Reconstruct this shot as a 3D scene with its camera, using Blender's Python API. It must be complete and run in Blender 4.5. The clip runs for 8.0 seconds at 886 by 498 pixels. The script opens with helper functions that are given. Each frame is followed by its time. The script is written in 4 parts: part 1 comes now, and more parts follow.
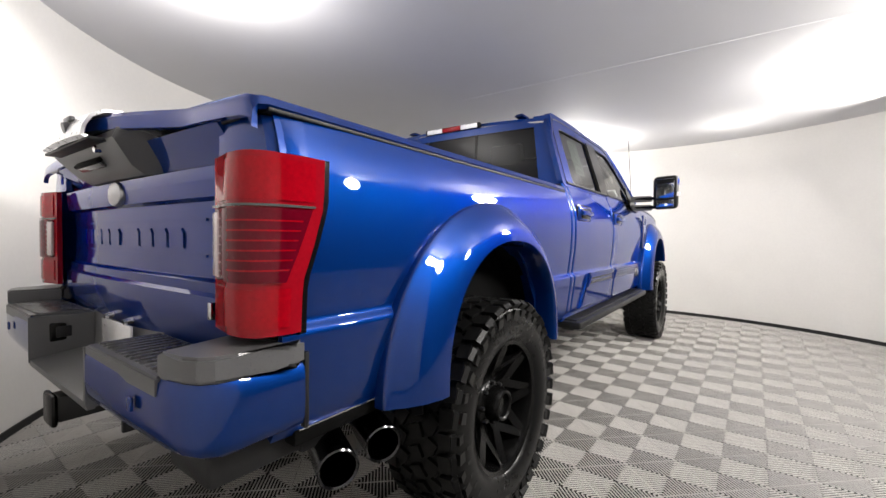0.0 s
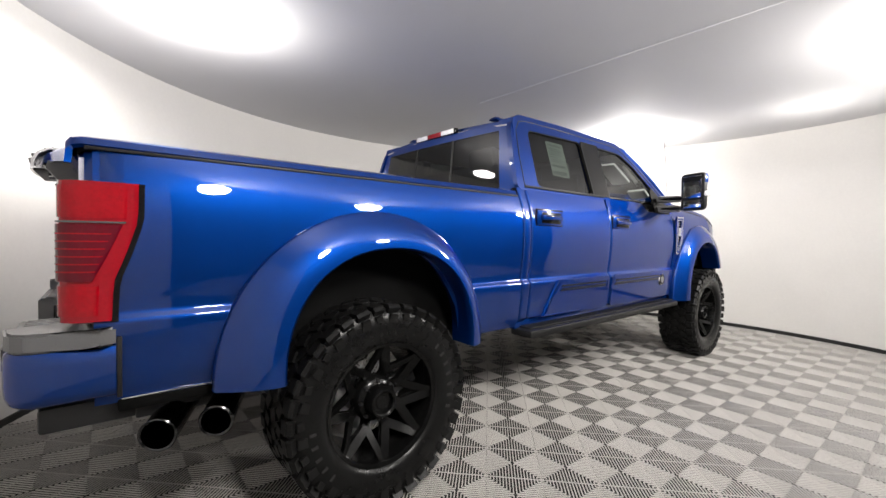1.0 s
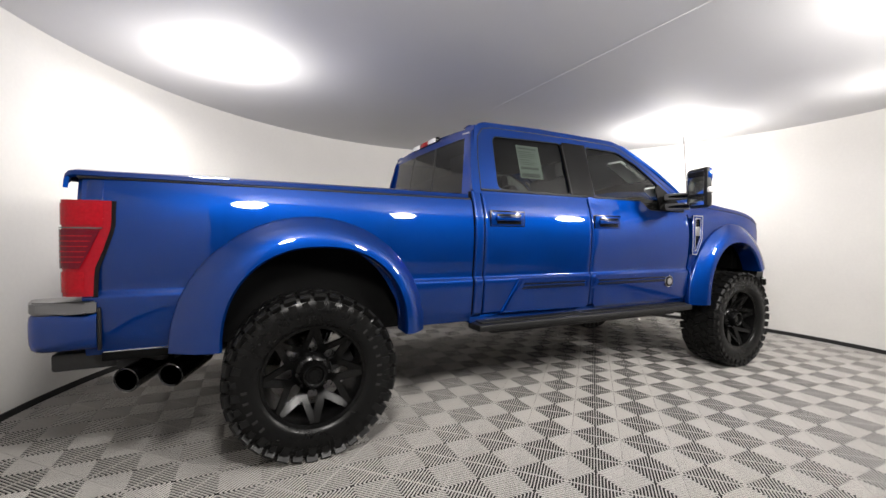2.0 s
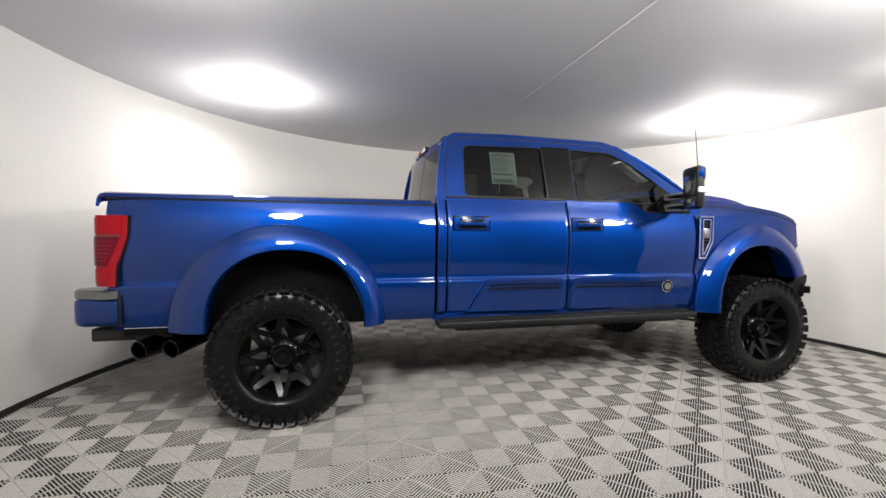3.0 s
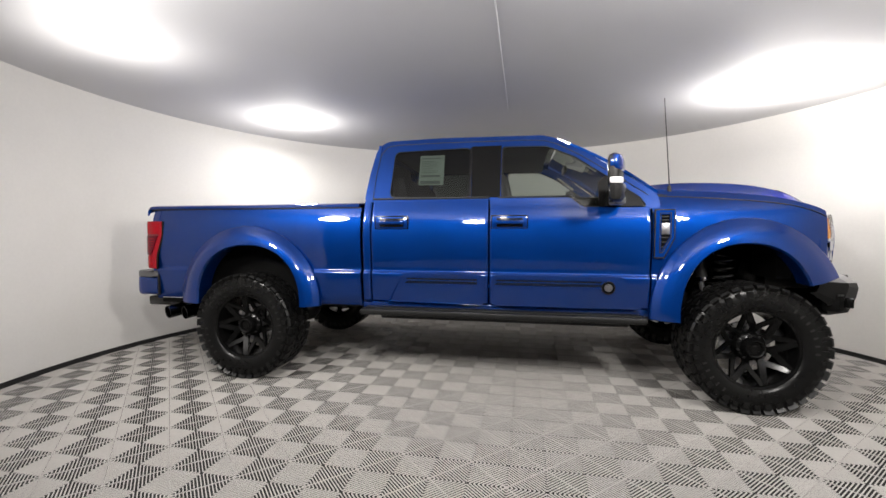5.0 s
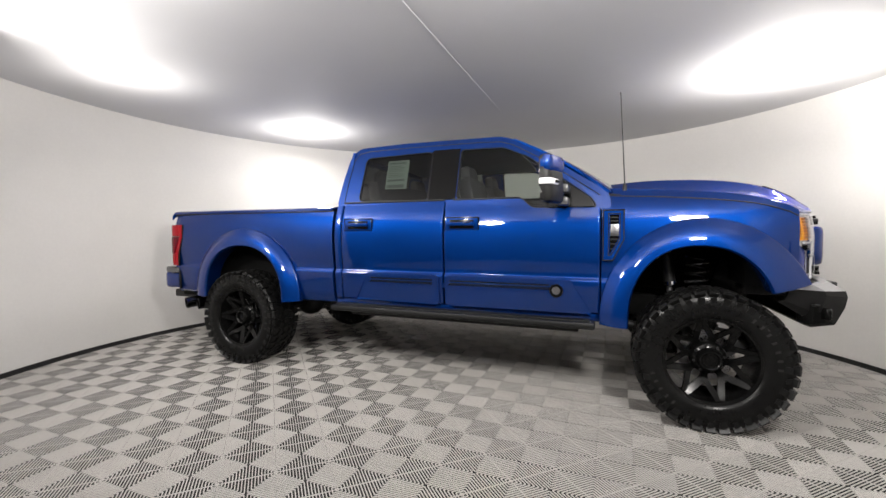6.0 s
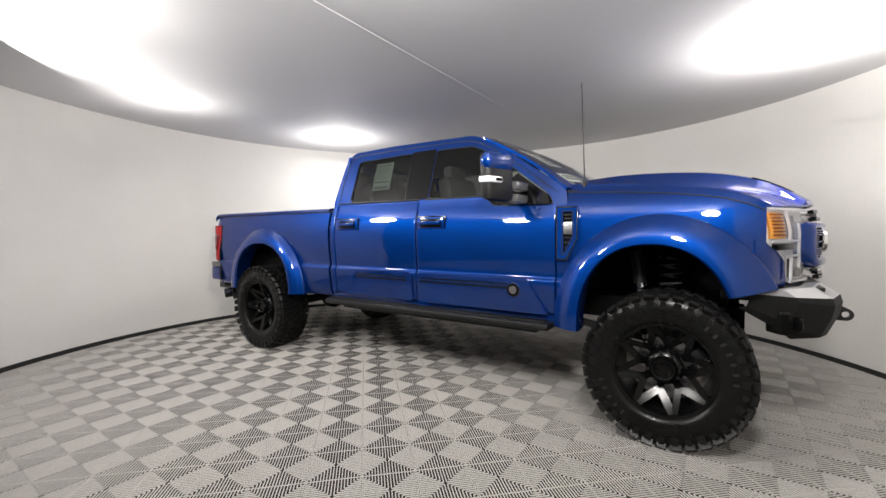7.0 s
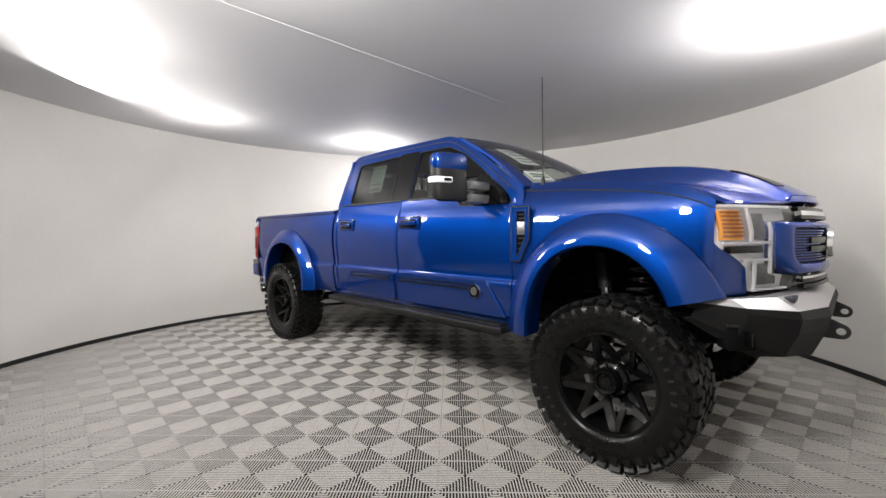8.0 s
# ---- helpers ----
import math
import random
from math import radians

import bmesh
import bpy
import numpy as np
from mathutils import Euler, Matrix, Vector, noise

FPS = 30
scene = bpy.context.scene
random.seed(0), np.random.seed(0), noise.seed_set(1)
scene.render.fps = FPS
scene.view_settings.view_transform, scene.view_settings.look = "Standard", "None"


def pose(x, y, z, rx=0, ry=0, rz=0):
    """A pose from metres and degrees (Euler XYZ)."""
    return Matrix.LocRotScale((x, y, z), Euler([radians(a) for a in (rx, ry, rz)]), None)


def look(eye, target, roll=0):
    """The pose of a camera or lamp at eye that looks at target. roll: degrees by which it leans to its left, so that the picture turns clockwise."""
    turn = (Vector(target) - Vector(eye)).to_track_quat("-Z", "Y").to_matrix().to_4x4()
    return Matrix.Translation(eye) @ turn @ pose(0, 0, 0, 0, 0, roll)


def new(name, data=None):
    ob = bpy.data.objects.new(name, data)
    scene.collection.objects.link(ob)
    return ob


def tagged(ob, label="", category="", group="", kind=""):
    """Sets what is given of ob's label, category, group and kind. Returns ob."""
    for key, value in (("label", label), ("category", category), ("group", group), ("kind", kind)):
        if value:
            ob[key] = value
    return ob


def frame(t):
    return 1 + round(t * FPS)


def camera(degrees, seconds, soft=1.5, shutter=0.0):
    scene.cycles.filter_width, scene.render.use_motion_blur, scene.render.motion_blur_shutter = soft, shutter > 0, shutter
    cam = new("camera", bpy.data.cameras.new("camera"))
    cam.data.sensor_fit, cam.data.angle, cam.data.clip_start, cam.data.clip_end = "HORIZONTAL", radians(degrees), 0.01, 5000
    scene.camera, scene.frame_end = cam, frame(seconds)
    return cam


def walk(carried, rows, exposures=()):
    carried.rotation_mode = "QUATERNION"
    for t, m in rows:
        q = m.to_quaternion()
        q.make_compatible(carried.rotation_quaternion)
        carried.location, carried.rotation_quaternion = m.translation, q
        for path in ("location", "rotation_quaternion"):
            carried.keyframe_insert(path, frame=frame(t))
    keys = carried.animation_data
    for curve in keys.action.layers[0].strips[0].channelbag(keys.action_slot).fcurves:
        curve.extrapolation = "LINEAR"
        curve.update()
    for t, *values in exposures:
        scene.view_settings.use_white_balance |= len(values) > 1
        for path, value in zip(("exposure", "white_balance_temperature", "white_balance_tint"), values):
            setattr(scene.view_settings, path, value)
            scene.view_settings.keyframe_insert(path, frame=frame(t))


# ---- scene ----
cam = camera(93.6, 8.0)
PATH = [
    (0, (-3.661, -1.909, 1.197), (-2.038, -0.742, 1.145), 0.6),
    (0.5, (-3.387, -2.324, 1.232), (-1.933, -0.952, 1.177), 0.9),
    (1, (-3.05, -2.708, 1.248), (-1.771, -1.171, 1.184), 1.0),
    (1.5, (-2.737, -3.089, 1.246), (-1.652, -1.411, 1.182), 0.8),
    (3, (-1.643, -3.991, 1.306), (-1.171, -2.049, 1.23), 0.5),
    (3.5, (-1.162, -4.169, 1.333), (-0.909, -2.187, 1.248), 0.3),
    (4, (-0.65, -4.327, 1.304), (-0.585, -2.329, 1.233), 0.2),
    (4.5, (-0.132, -4.385, 1.297), (-0.294, -2.393, 1.218), 0.1),
    (6, (1.372, -4.213, 1.322), (0.648, -2.35, 1.236), -0.2),
    (6.5, (1.863, -4.06, 1.323), (0.947, -2.285, 1.231), -0.4),
    (7, (2.289, -3.852, 1.31), (1.188, -2.184, 1.224), -0.4),
    (7.5, (2.699, -3.619, 1.302), (1.424, -2.08, 1.223), -0.4),
    (8, (3.003, -3.309, 1.297), (1.591, -1.895, 1.22), -0.3),
]
walk(cam, [(t, look(eye, target, roll)) for t, eye, target, roll in PATH], [(0, 0.32), (0.8, 0.26), (1.6, 0.18), (3.2, 0.05), (5.0, 0.0), (8.0, 0.03)])

# ---- world and lights ----
ROOM_X, ROOM_Y, ROOM_R, ROOM_H = 0.06, -0.79, 4.02, 2.722
HUB_X, HUB_Y = 0.22, -0.22
world = bpy.data.worlds.new("world")
world.use_nodes = True
world.node_tree.nodes["Background"].inputs[0].default_value = (0.5, 0.5, 0.52, 1)
world.node_tree.nodes["Background"].inputs[1].default_value = 0.05
scene.world = world


def uplight(azimuth, radius, power, size, drop):
    """A flood lamp under the ceiling, on the ring round the turning point, that throws its light up on the fabric."""
    a = radians(azimuth)
    data = bpy.data.lights.new("uplight", "AREA")
    data.energy, data.shape, data.size, data.color = power, "DISK", size, (1.0, 0.955, 0.905)
    ob = new("uplight", data)
    ob.matrix_world = pose(HUB_X + radius * math.sin(a), HUB_Y - radius * math.cos(a), ROOM_H - drop, 180, 0, 0)
    return ob


for azimuth, radius, power, size, drop in ((-106, 2.8, 15, 0.5, 0.45), (-62, 3.2, 7, 0.6, 0.45), (-22, 3.0, 7, 0.6, 0.5), (20, 2.7, 19, 0.6, 0.5), (60, 3.1, 3.5, 0.6, 0.45), (99, 2.65, 38, 0.6, 0.42)):
    uplight(azimuth, radius, power, size, drop)


def flood(azimuth, power, size=0.44, radius=3.75, height=2.5, aim=(HUB_X, HUB_Y, 1.2)):
    """A flood lamp high on the wall or over the entrance, aimed at the truck; also serves for added fill lamps."""
    a = radians(azimuth)
    data = bpy.data.lights.new("flood_or_fill_lamp", "AREA")
    data.energy, data.shape, data.size, data.color = power, "DISK", size, (1.0, 0.96, 0.92)
    ob = new("flood_or_fill_lamp", data)
    ob.matrix_world = look((HUB_X + radius * math.sin(a), HUB_Y - radius * math.cos(a), height), aim)
    return ob


for azimuth, power, low in ((-42, 68, 0.7), (-8, 58, 1.2), (34, 82, 1.2)):
    flood(azimuth, power, aim=(HUB_X, HUB_Y, low))
# two added fill lamps pointing down, to brighten the tail end and the nose
flood(-112, 23, 0.34, 3.1, 2.54, (-2.9, 0.9, 0))
flood(97, 13, 0.3, 3.25, 2.54, (3.44, 0.17, 0))


# ---- materials ----
def material(name):
    m = bpy.data.materials.new(name)
    m.use_nodes = True
    return m, m.node_tree, m.node_tree.nodes["Principled BSDF"]


def plain(name, colour, rough=0.5, metal=0.0, coat=0.0, grain=0.0, scale=60.0, bump=0.0, spread=0.12, spec=0.5):
    """A surface with fine grain and broad, faint stains."""
    m, tree, b = material(name)
    b.inputs["Metallic"].default_value = metal
    b.inputs["Coat Weight"].default_value = coat
    b.inputs["Coat Roughness"].default_value = 0.04
    b.inputs["Specular IOR Level"].default_value = spec
    where = tree.nodes.new("ShaderNodeTexCoord")
    fine, broad = tree.nodes.new("ShaderNodeTexNoise"), tree.nodes.new("ShaderNodeTexNoise")
    fine.inputs["Scale"].default_value, broad.inputs["Scale"].default_value = scale, 2.3
    fine.inputs["Detail"].default_value = 5
    for n in (fine, broad):
        tree.links.new(where.outputs["Object"], n.inputs["Vector"])
    add = tree.nodes.new("ShaderNodeMath")
    add.operation = "ADD"
    tree.links.new(fine.outputs["Fac"], add.inputs[0])
    tree.links.new(broad.outputs["Fac"], add.inputs[1])
    ramp = tree.nodes.new("ShaderNodeMapRange")
    ramp.inputs[1].default_value, ramp.inputs[2].default_value = 0.6, 1.4
    ramp.inputs[3].default_value, ramp.inputs[4].default_value = 1 - spread, 1 + spread
    tree.links.new(add.outputs[0], ramp.inputs[0])
    tint = tree.nodes.new("ShaderNodeVectorMath")
    tint.operation = "SCALE"
    tint.inputs[0].default_value = colour
    tree.links.new(ramp.outputs[0], tint.inputs["Scale"])
    tree.links.new(tint.outputs[0], b.inputs["Base Color"])
    r = tree.nodes.new("ShaderNodeMapRange")
    r.inputs[1].default_value, r.inputs[2].default_value = 0.6, 1.4
    r.inputs[3].default_value, r.inputs[4].default_value = max(rough - grain, 0.02), min(rough + grain, 1)
    tree.links.new(add.outputs[0], r.inputs[0])
    tree.links.new(r.outputs[0], b.inputs["Roughness"])
    if bump:
        k = tree.nodes.new("ShaderNodeBump")
        k.inputs["Strength"].default_value, k.inputs["Distance"].default_value = bump, 0.004
        tree.links.new(fine.outputs["Fac"], k.inputs["Height"])
        tree.links.new(k.outputs[0], b.inputs["Normal"])
    return m


def car_paint(name, colour):
    """Metallic paint under clear coat, with flakes."""
    m = plain(name, colour, rough=0.48, metal=0.80, coat=1.0, spec=0.0, grain=0.05, scale=900, spread=0.12)
    tree = m.node_tree
    b = tree.nodes["Principled BSDF"]
    b.inputs["Coat Roughness"].default_value = 0.015
    b.inputs["Coat IOR"].default_value = 1.5
    b.inputs["Specular Tint"].default_value = (0.05, 0.32, 0.9, 1)
    peel, k, where = tree.nodes.new("ShaderNodeTexNoise"), tree.nodes.new("ShaderNodeBump"), tree.nodes.new("ShaderNodeTexCoord")
    peel.inputs["Scale"].default_value = 45
    k.inputs["Strength"].default_value, k.inputs["Distance"].default_value = 0.02, 0.002
    tree.links.new(where.outputs["Object"], peel.inputs["Vector"])
    tree.links.new(peel.outputs["Fac"], k.inputs["Height"])
    tree.links.new(k.outputs[0], b.inputs["Coat Normal"])
    return m


def clear(name, tint, rough=0.02, gloss=1.0, ior=1.38):
    """Thin glass: tinted light goes through, and the room is mirrored on it."""
    m, tree, b = material(name)
    tree.nodes.remove(b)
    out = tree.nodes["Material Output"]
    thru, shine, mix = tree.nodes.new("ShaderNodeBsdfTransparent"), tree.nodes.new("ShaderNodeBsdfGlossy"), tree.nodes.new("ShaderNodeMixShader")
    thru.inputs[0].default_value = (*tint, 1)
    shine.inputs["Roughness"].default_value = rough
    shine.inputs[0].default_value = (gloss, gloss, gloss, 1)
    f = tree.nodes.new("ShaderNodeFresnel")
    f.inputs[0].default_value = ior
    tree.links.new(f.outputs[0], mix.inputs[0])
    tree.links.new(thru.outputs[0], mix.inputs[1])
    tree.links.new(shine.outputs[0], mix.inputs[2])
    tree.links.new(mix.outputs[0], out.inputs["Surface"])
    return m


BLUE = car_paint("blue_paint", (0.0010, 0.0295, 0.180))
BLACK = plain("black_plastic", (0.008, 0.008, 0.008), spec=0.3, rough=0.45, grain=0.1, scale=400, bump=0.15)
GLOSS = plain("gloss_black", (0.003, 0.003, 0.003), rough=0.22, grain=0.06, scale=80, spec=0.22)
PILLAR = plain("pillar_black", (0.004, 0.004, 0.004), rough=0.16, grain=0.04, scale=80, spec=0.28)
STEEL = plain("black_powder_coat", (0.014, 0.014, 0.0145), spec=0.35, rough=0.4, grain=0.08, scale=500, bump=0.1)
SATIN = plain("satin_black_steel", (0.004, 0.004, 0.0042), rough=0.6, spec=0.2, grain=0.08, scale=400, bump=0.12)
BRUSHED = plain("brushed_steel", (0.32, 0.32, 0.33), rough=0.36, metal=0.75, grain=0.1, scale=260, spread=0.12)
GREY = plain("grey_plastic", (0.10, 0.10, 0.102), rough=0.34, grain=0.08, scale=300, bump=0.03)
RUBBER = plain("tyre_rubber", (0.0045, 0.0045, 0.0045), spec=0.2, rough=0.30, grain=0.06, scale=40, bump=0.05, spread=0.25)
TREADRUBBER = plain("tread_rubber", (0.0045, 0.0045, 0.0045), spec=0.26, rough=0.40, grain=0.08, scale=60, bump=0.05, spread=0.25)
LETTER = plain("sidewall_letter", (0.018, 0.018, 0.0175), rough=0.5, spec=0.3, grain=0.05, scale=90)
DARK = plain("underbody_black", (0.0032, 0.0032, 0.0032), spec=0.06, rough=0.7, grain=0.1, scale=30, spread=0.4)
CHROME = plain("chrome", (0.75, 0.75, 0.76), rough=0.12, metal=1.0, grain=0.05, scale=40, spread=0.05)
LIP_GLARE = plain("lip_glare", (0.86, 0.86, 0.87), rough=0.28, metal=0.6, grain=0.06, scale=80, spread=0.04)
ALLOY = plain("milled_alloy", (0.42, 0.42, 0.43), rough=0.3, metal=1.0, grain=0.1, scale=120, spread=0.1)
RED = plain("red_lens", (0.27, 0.003, 0.010), spec=0.05, rough=0.08, coat=0.45, grain=0.03, scale=90, spread=0.12)
DEEPRED = plain("deep_red_lens", (0.30, 0.001, 0.007), spec=0.05, rough=0.08, coat=0.45, grain=0.03, scale=90, spread=0.2)
DARKRED = plain("dark_red_lens", (0.10, 0.001, 0.008), spec=0.05, rough=0.08, coat=0.45, grain=0.03, scale=90)
WHITELENS = plain("white_lens", (0.88, 0.87, 0.87), rough=0.15, coat=1.0, grain=0.05, scale=60)
SILVER = plain("lamp_reflector", (0.74, 0.74, 0.75), rough=0.22, metal=0.25, grain=0.06, scale=50, spread=0.06)
AMBER = plain("amber_lens", (0.85, 0.37, 0.04), rough=0.12, coat=1.0, grain=0.05, scale=60)
LAMPGREY = plain("lamp_housing", (0.06, 0.06, 0.062), rough=0.25, grain=0.08, coat=0.6)
TRIMBLUE = plain("dark_blue_gloss", (0.002, 0.006, 0.022), rough=0.2, spec=0.4, grain=0.04, scale=200)
AMBERDEEP = plain("deep_amber_lens", (0.28, 0.085, 0.015), rough=0.15, coat=1.0, grain=0.05, scale=60)
REVERSE = plain("reverse_lens", (0.50, 0.40, 0.40), rough=0.15, coat=1.0, grain=0.05, scale=60)
SPRING = plain("spring_steel", (0.16, 0.16, 0.165), rough=0.22, metal=0.7, grain=0.05, scale=90)
DARKCHROME = plain("dark_chrome", (0.07, 0.07, 0.072), rough=0.16, metal=1.0, grain=0.05, scale=60)
NOTICE = plain("white_paper", (0.85, 0.87, 0.85), rough=0.8, grain=0.05, scale=120)
PAPER = plain("paper", (0.30, 0.36, 0.31), rough=0.8, grain=0.05, scale=120)
INK = plain("grey_ink", (0.11, 0.14, 0.12), rough=0.8)
SEAT = plain("seat_cloth", (0.05, 0.05, 0.052), rough=0.85, grain=0.06, scale=220, bump=0.3)
TRIM = plain("cabin_trim", (0.03, 0.03, 0.031), rough=0.7, grain=0.08, scale=160)
HEADLINER = plain("headliner", (0.4, 0.4, 0.39), rough=0.9, scale=200)
TINT = clear("tinted_glass", (0.17, 0.185, 0.18), ior=1.45)
PRIVACY = clear("privacy_glass", (0.10, 0.11, 0.11))
GLASS = clear("clear_glass", (0.62, 0.66, 0.63), ior=1.45)
SCREEN = clear("windscreen_glass", (0.80, 0.84, 0.82), ior=1.6)
LENS = clear("clear_lens", (0.88, 0.88, 0.9))
WALL = plain("painted_wall", (0.76, 0.745, 0.715), rough=0.75, grain=0.08, scale=35, bump=0.06, spread=0.03)
FABRIC = plain("ceiling_fabric", (0.64, 0.64, 0.655), rough=0.65, grain=0.06, scale=90, bump=0.05, spread=0.025)
TILE = plain("grey_floor_tile", (0.50, 0.482, 0.455), rough=0.5, grain=0.1, scale=45, spread=0.1)
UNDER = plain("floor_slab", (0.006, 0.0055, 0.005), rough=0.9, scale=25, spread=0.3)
BLACKOUT = plain("opening_blackout", (0.035, 0.034, 0.034), rough=0.9, grain=0.05, scale=30, spread=0.3)
SKIRT = plain("black_skirting", (0.012, 0.012, 0.012), rough=0.6, scale=50)


# ---- building helpers ----
def part(name, bm, mat, parent, label="", sharp=35):
    """Links a bmesh as one mesh object, under its thing if there is one."""
    mesh = bpy.data.meshes.new(name)
    bmesh.ops.recalc_face_normals(bm, faces=bm.faces)
    bm.to_mesh(mesh)
    bm.free()
    return place(name, mesh, mat, parent, label, sharp)


def place(name, mesh, mat, parent, label="", sharp=35):
    if mat and not mesh.materials:
        mesh.materials.append(mat)
    if len(mesh.polygons) and sharp:
        mesh.shade_smooth()
        mesh.set_sharp_from_angle(angle=radians(sharp))
    ob = new(name, mesh)
    if parent:
        ob.parent = parent
    if label:
        tagged(ob, label)
    return ob


def raw(verts, faces):
    bm = bmesh.new()
    vs = [bm.verts.new(v) for v in verts]
    for f in faces:
        try:
            bm.faces.new([vs[i] for i in f])
        except ValueError:
            pass
    return bm


def box(bm, centre, size, turn=None, bevel=0.0, taper=1.0):
    """Adds a box; bevel rounds its edges; taper narrows its top."""
    m = Matrix.Translation(centre) @ (turn or Matrix())
    made = bmesh.ops.create_cube(bm, size=1)["verts"]
    for v in made:
        k = taper if v.co.z > 0 else 1
        v.co = m @ Vector((v.co.x * size[0] * k, v.co.y * size[1] * k, v.co.z * size[2]))
    if bevel:
        edges = list({e for v in made for e in v.link_edges})
        bmesh.ops.bevel(bm, geom=edges, offset=bevel, segments=2, affect="EDGES", profile=0.5)
    return bm


def rod(bm, a, b, r0, r1=None, seg=14):
    """Adds a round bar from a to b."""
    a, b = Vector(a), Vector(b)
    m = Matrix.Translation((a + b) / 2) @ (b - a).to_track_quat("Z", "Y").to_matrix().to_4x4()
    bmesh.ops.create_cone(bm, cap_ends=True, segments=seg, radius1=r0, radius2=r0 if r1 is None else r1, depth=(b - a).length, matrix=m)
    return bm


def spun(profile, seg=48, axis="y", closed=False):
    """Turns a profile of (radius, along) round an axis through the origin."""
    verts, faces, n = [], [], len(profile)
    for i in range(seg):
        c, s = math.cos(2 * math.pi * i / seg), math.sin(2 * math.pi * i / seg)
        for r, h in profile:
            verts.append((r * c, h, r * s) if axis == "y" else (r * c, r * s, h))
    for i in range(seg):
        j = (i + 1) % seg
        for k in range(n if closed else n - 1):
            q = (k + 1) % n
            faces.append((i * n + k, i * n + q, j * n + q, j * n + k))
    return raw(verts, faces)


def sheet(rows, thick=0.0):
    """A skin through rows of points, with thickness."""
    n, verts = len(rows[0]), [p for row in rows for p in row]
    faces = [(i * n + k, i * n + k + 1, (i + 1) * n + k + 1, (i + 1) * n + k) for i in range(len(rows) - 1) for k in range(n - 1)]
    bm = raw(verts, faces)
    bmesh.ops.remove_doubles(bm, verts=bm.verts, dist=0.0004)
    if thick:
        bmesh.ops.recalc_face_normals(bm, faces=bm.faces)
        bmesh.ops.solidify(bm, geom=bm.faces[:], thickness=thick)
    return bm


def cut(outer, holes, lift, thick):
    """A flat panel with holes, drawn in two dimensions and laid out by lift(u, v, depth); it is thick deep."""
    bm = bmesh.new()
    edges = []
    for loop in (outer, *holes):
        vs = [bm.verts.new((u, v, 0)) for u, v in loop]
        edges += [bm.edges.new((vs[i - 1], vs[i])) for i in range(len(vs))]
    bmesh.ops.triangle_fill(bm, use_beauty=True, use_dissolve=False, edges=edges)
    if thick:
        made = bmesh.ops.extrude_face_region(bm, geom=bm.faces[:])["geom"]
        for v in (g for g in made if isinstance(g, bmesh.types.BMVert)):
            v.co.z = thick
    for v in bm.verts:
        v.co = lift(v.co.x, v.co.y, v.co.z)
    return bm


def curve(keys, x):
    """Smooth value at x between keys of (x, value)."""
    if x <= keys[0][0]:
        return keys[0][1]
    for (a, p), (b, q) in zip(keys, keys[1:]):
        if x <= b:
            f = (x - a) / (b - a)
            return p + (q - p) * f
    return keys[-1][1]


def soft(keys, x):
    """Like curve(), eased between keys by a spline through them."""
    if x <= keys[0][0]:
        return keys[0][1]
    if x >= keys[-1][0]:
        return keys[-1][1]
    for i in range(len(keys) - 1):
        (a, p), (b, q) = keys[i], keys[i + 1]
        if x <= b:
            f = (x - a) / (b - a)
            before, after = keys[max(i - 1, 0)], keys[min(i + 2, len(keys) - 1)]
            s0 = (q - before[1]) / (b - before[0]) * (b - a)
            s1 = (after[1] - p) / (after[0] - a) * (b - a)
            return (2 * f**3 - 3 * f**2 + 1) * p + (f**3 - 2 * f**2 + f) * s0 + (3 * f**2 - 2 * f**3) * q + (f**3 - f**2) * s1


def steps(a, b, n):
    return [a + (b - a) * i / n for i in range(n + 1)]


# ---- the round booth ----
def ring_wall(z0, z1, r0, r1, seg=160):
    bm = spun([(r0, z0), (r0, z1), (r1, z1), (r1, z0)], seg, "z", closed=True)
    bmesh.ops.translate(bm, verts=bm.verts, vec=(ROOM_X, ROOM_Y, 0))
    return bm


def arc_wall(a0, a1, r0, r1, z0, z1, seg, wave=0.0):
    """A stretch of curved wall between two azimuths, counted from the camera's side."""
    rows = []
    for i in range(seg + 1):
        t = radians(a0 + (a1 - a0) * i / seg)
        d = wave * math.sin(i * 2.1)
        rows.append([(ROOM_X + (r + d) * math.sin(t), ROOM_Y - (r + d) * math.cos(t), z) for r, z in ((r0, z0), (r0, z1), (r1, z1), (r1, z0), (r0, z0))])
    return sheet(rows)


GAP = (-43, 46)
wall = tagged(part("wall_round", arc_wall(GAP[1], 360 + GAP[0], ROOM_R, ROOM_R + 0.3, -0.02, ROOM_H, 150), WALL, None), "off-white painted wall curving round the booth", "wall", kind="structure")
# unseen black screen added across the open entrance, so that the paint mirrors darkness
tagged(part("entrance_blackout", arc_wall(GAP[0], GAP[1], ROOM_R + 0.05, ROOM_R + 0.25, -0.02, ROOM_H, 84, 0.02), BLACKOUT, None), "added black screen in place of the booth's dark open entrance", "drape", kind="structure")
skirting = tagged(part("baseboard", ring_wall(-0.01, 0.045, ROOM_R - 0.012, ROOM_R - 0.001), SKIRT, None), "thin black rubber skirting at the wall's foot", "skirting", kind="structure")
bm = bmesh.new()
bmesh.ops.create_cone(bm, cap_ends=True, segments=160, radius1=ROOM_R + 0.3, radius2=ROOM_R + 0.3, depth=0.1, matrix=pose(ROOM_X, ROOM_Y, ROOM_H + 0.05))
ceiling = tagged(part("ceiling", bm, FABRIC, None), "smooth pale grey stretched fabric ceiling", "ceiling", kind="structure")
bm = bmesh.new()
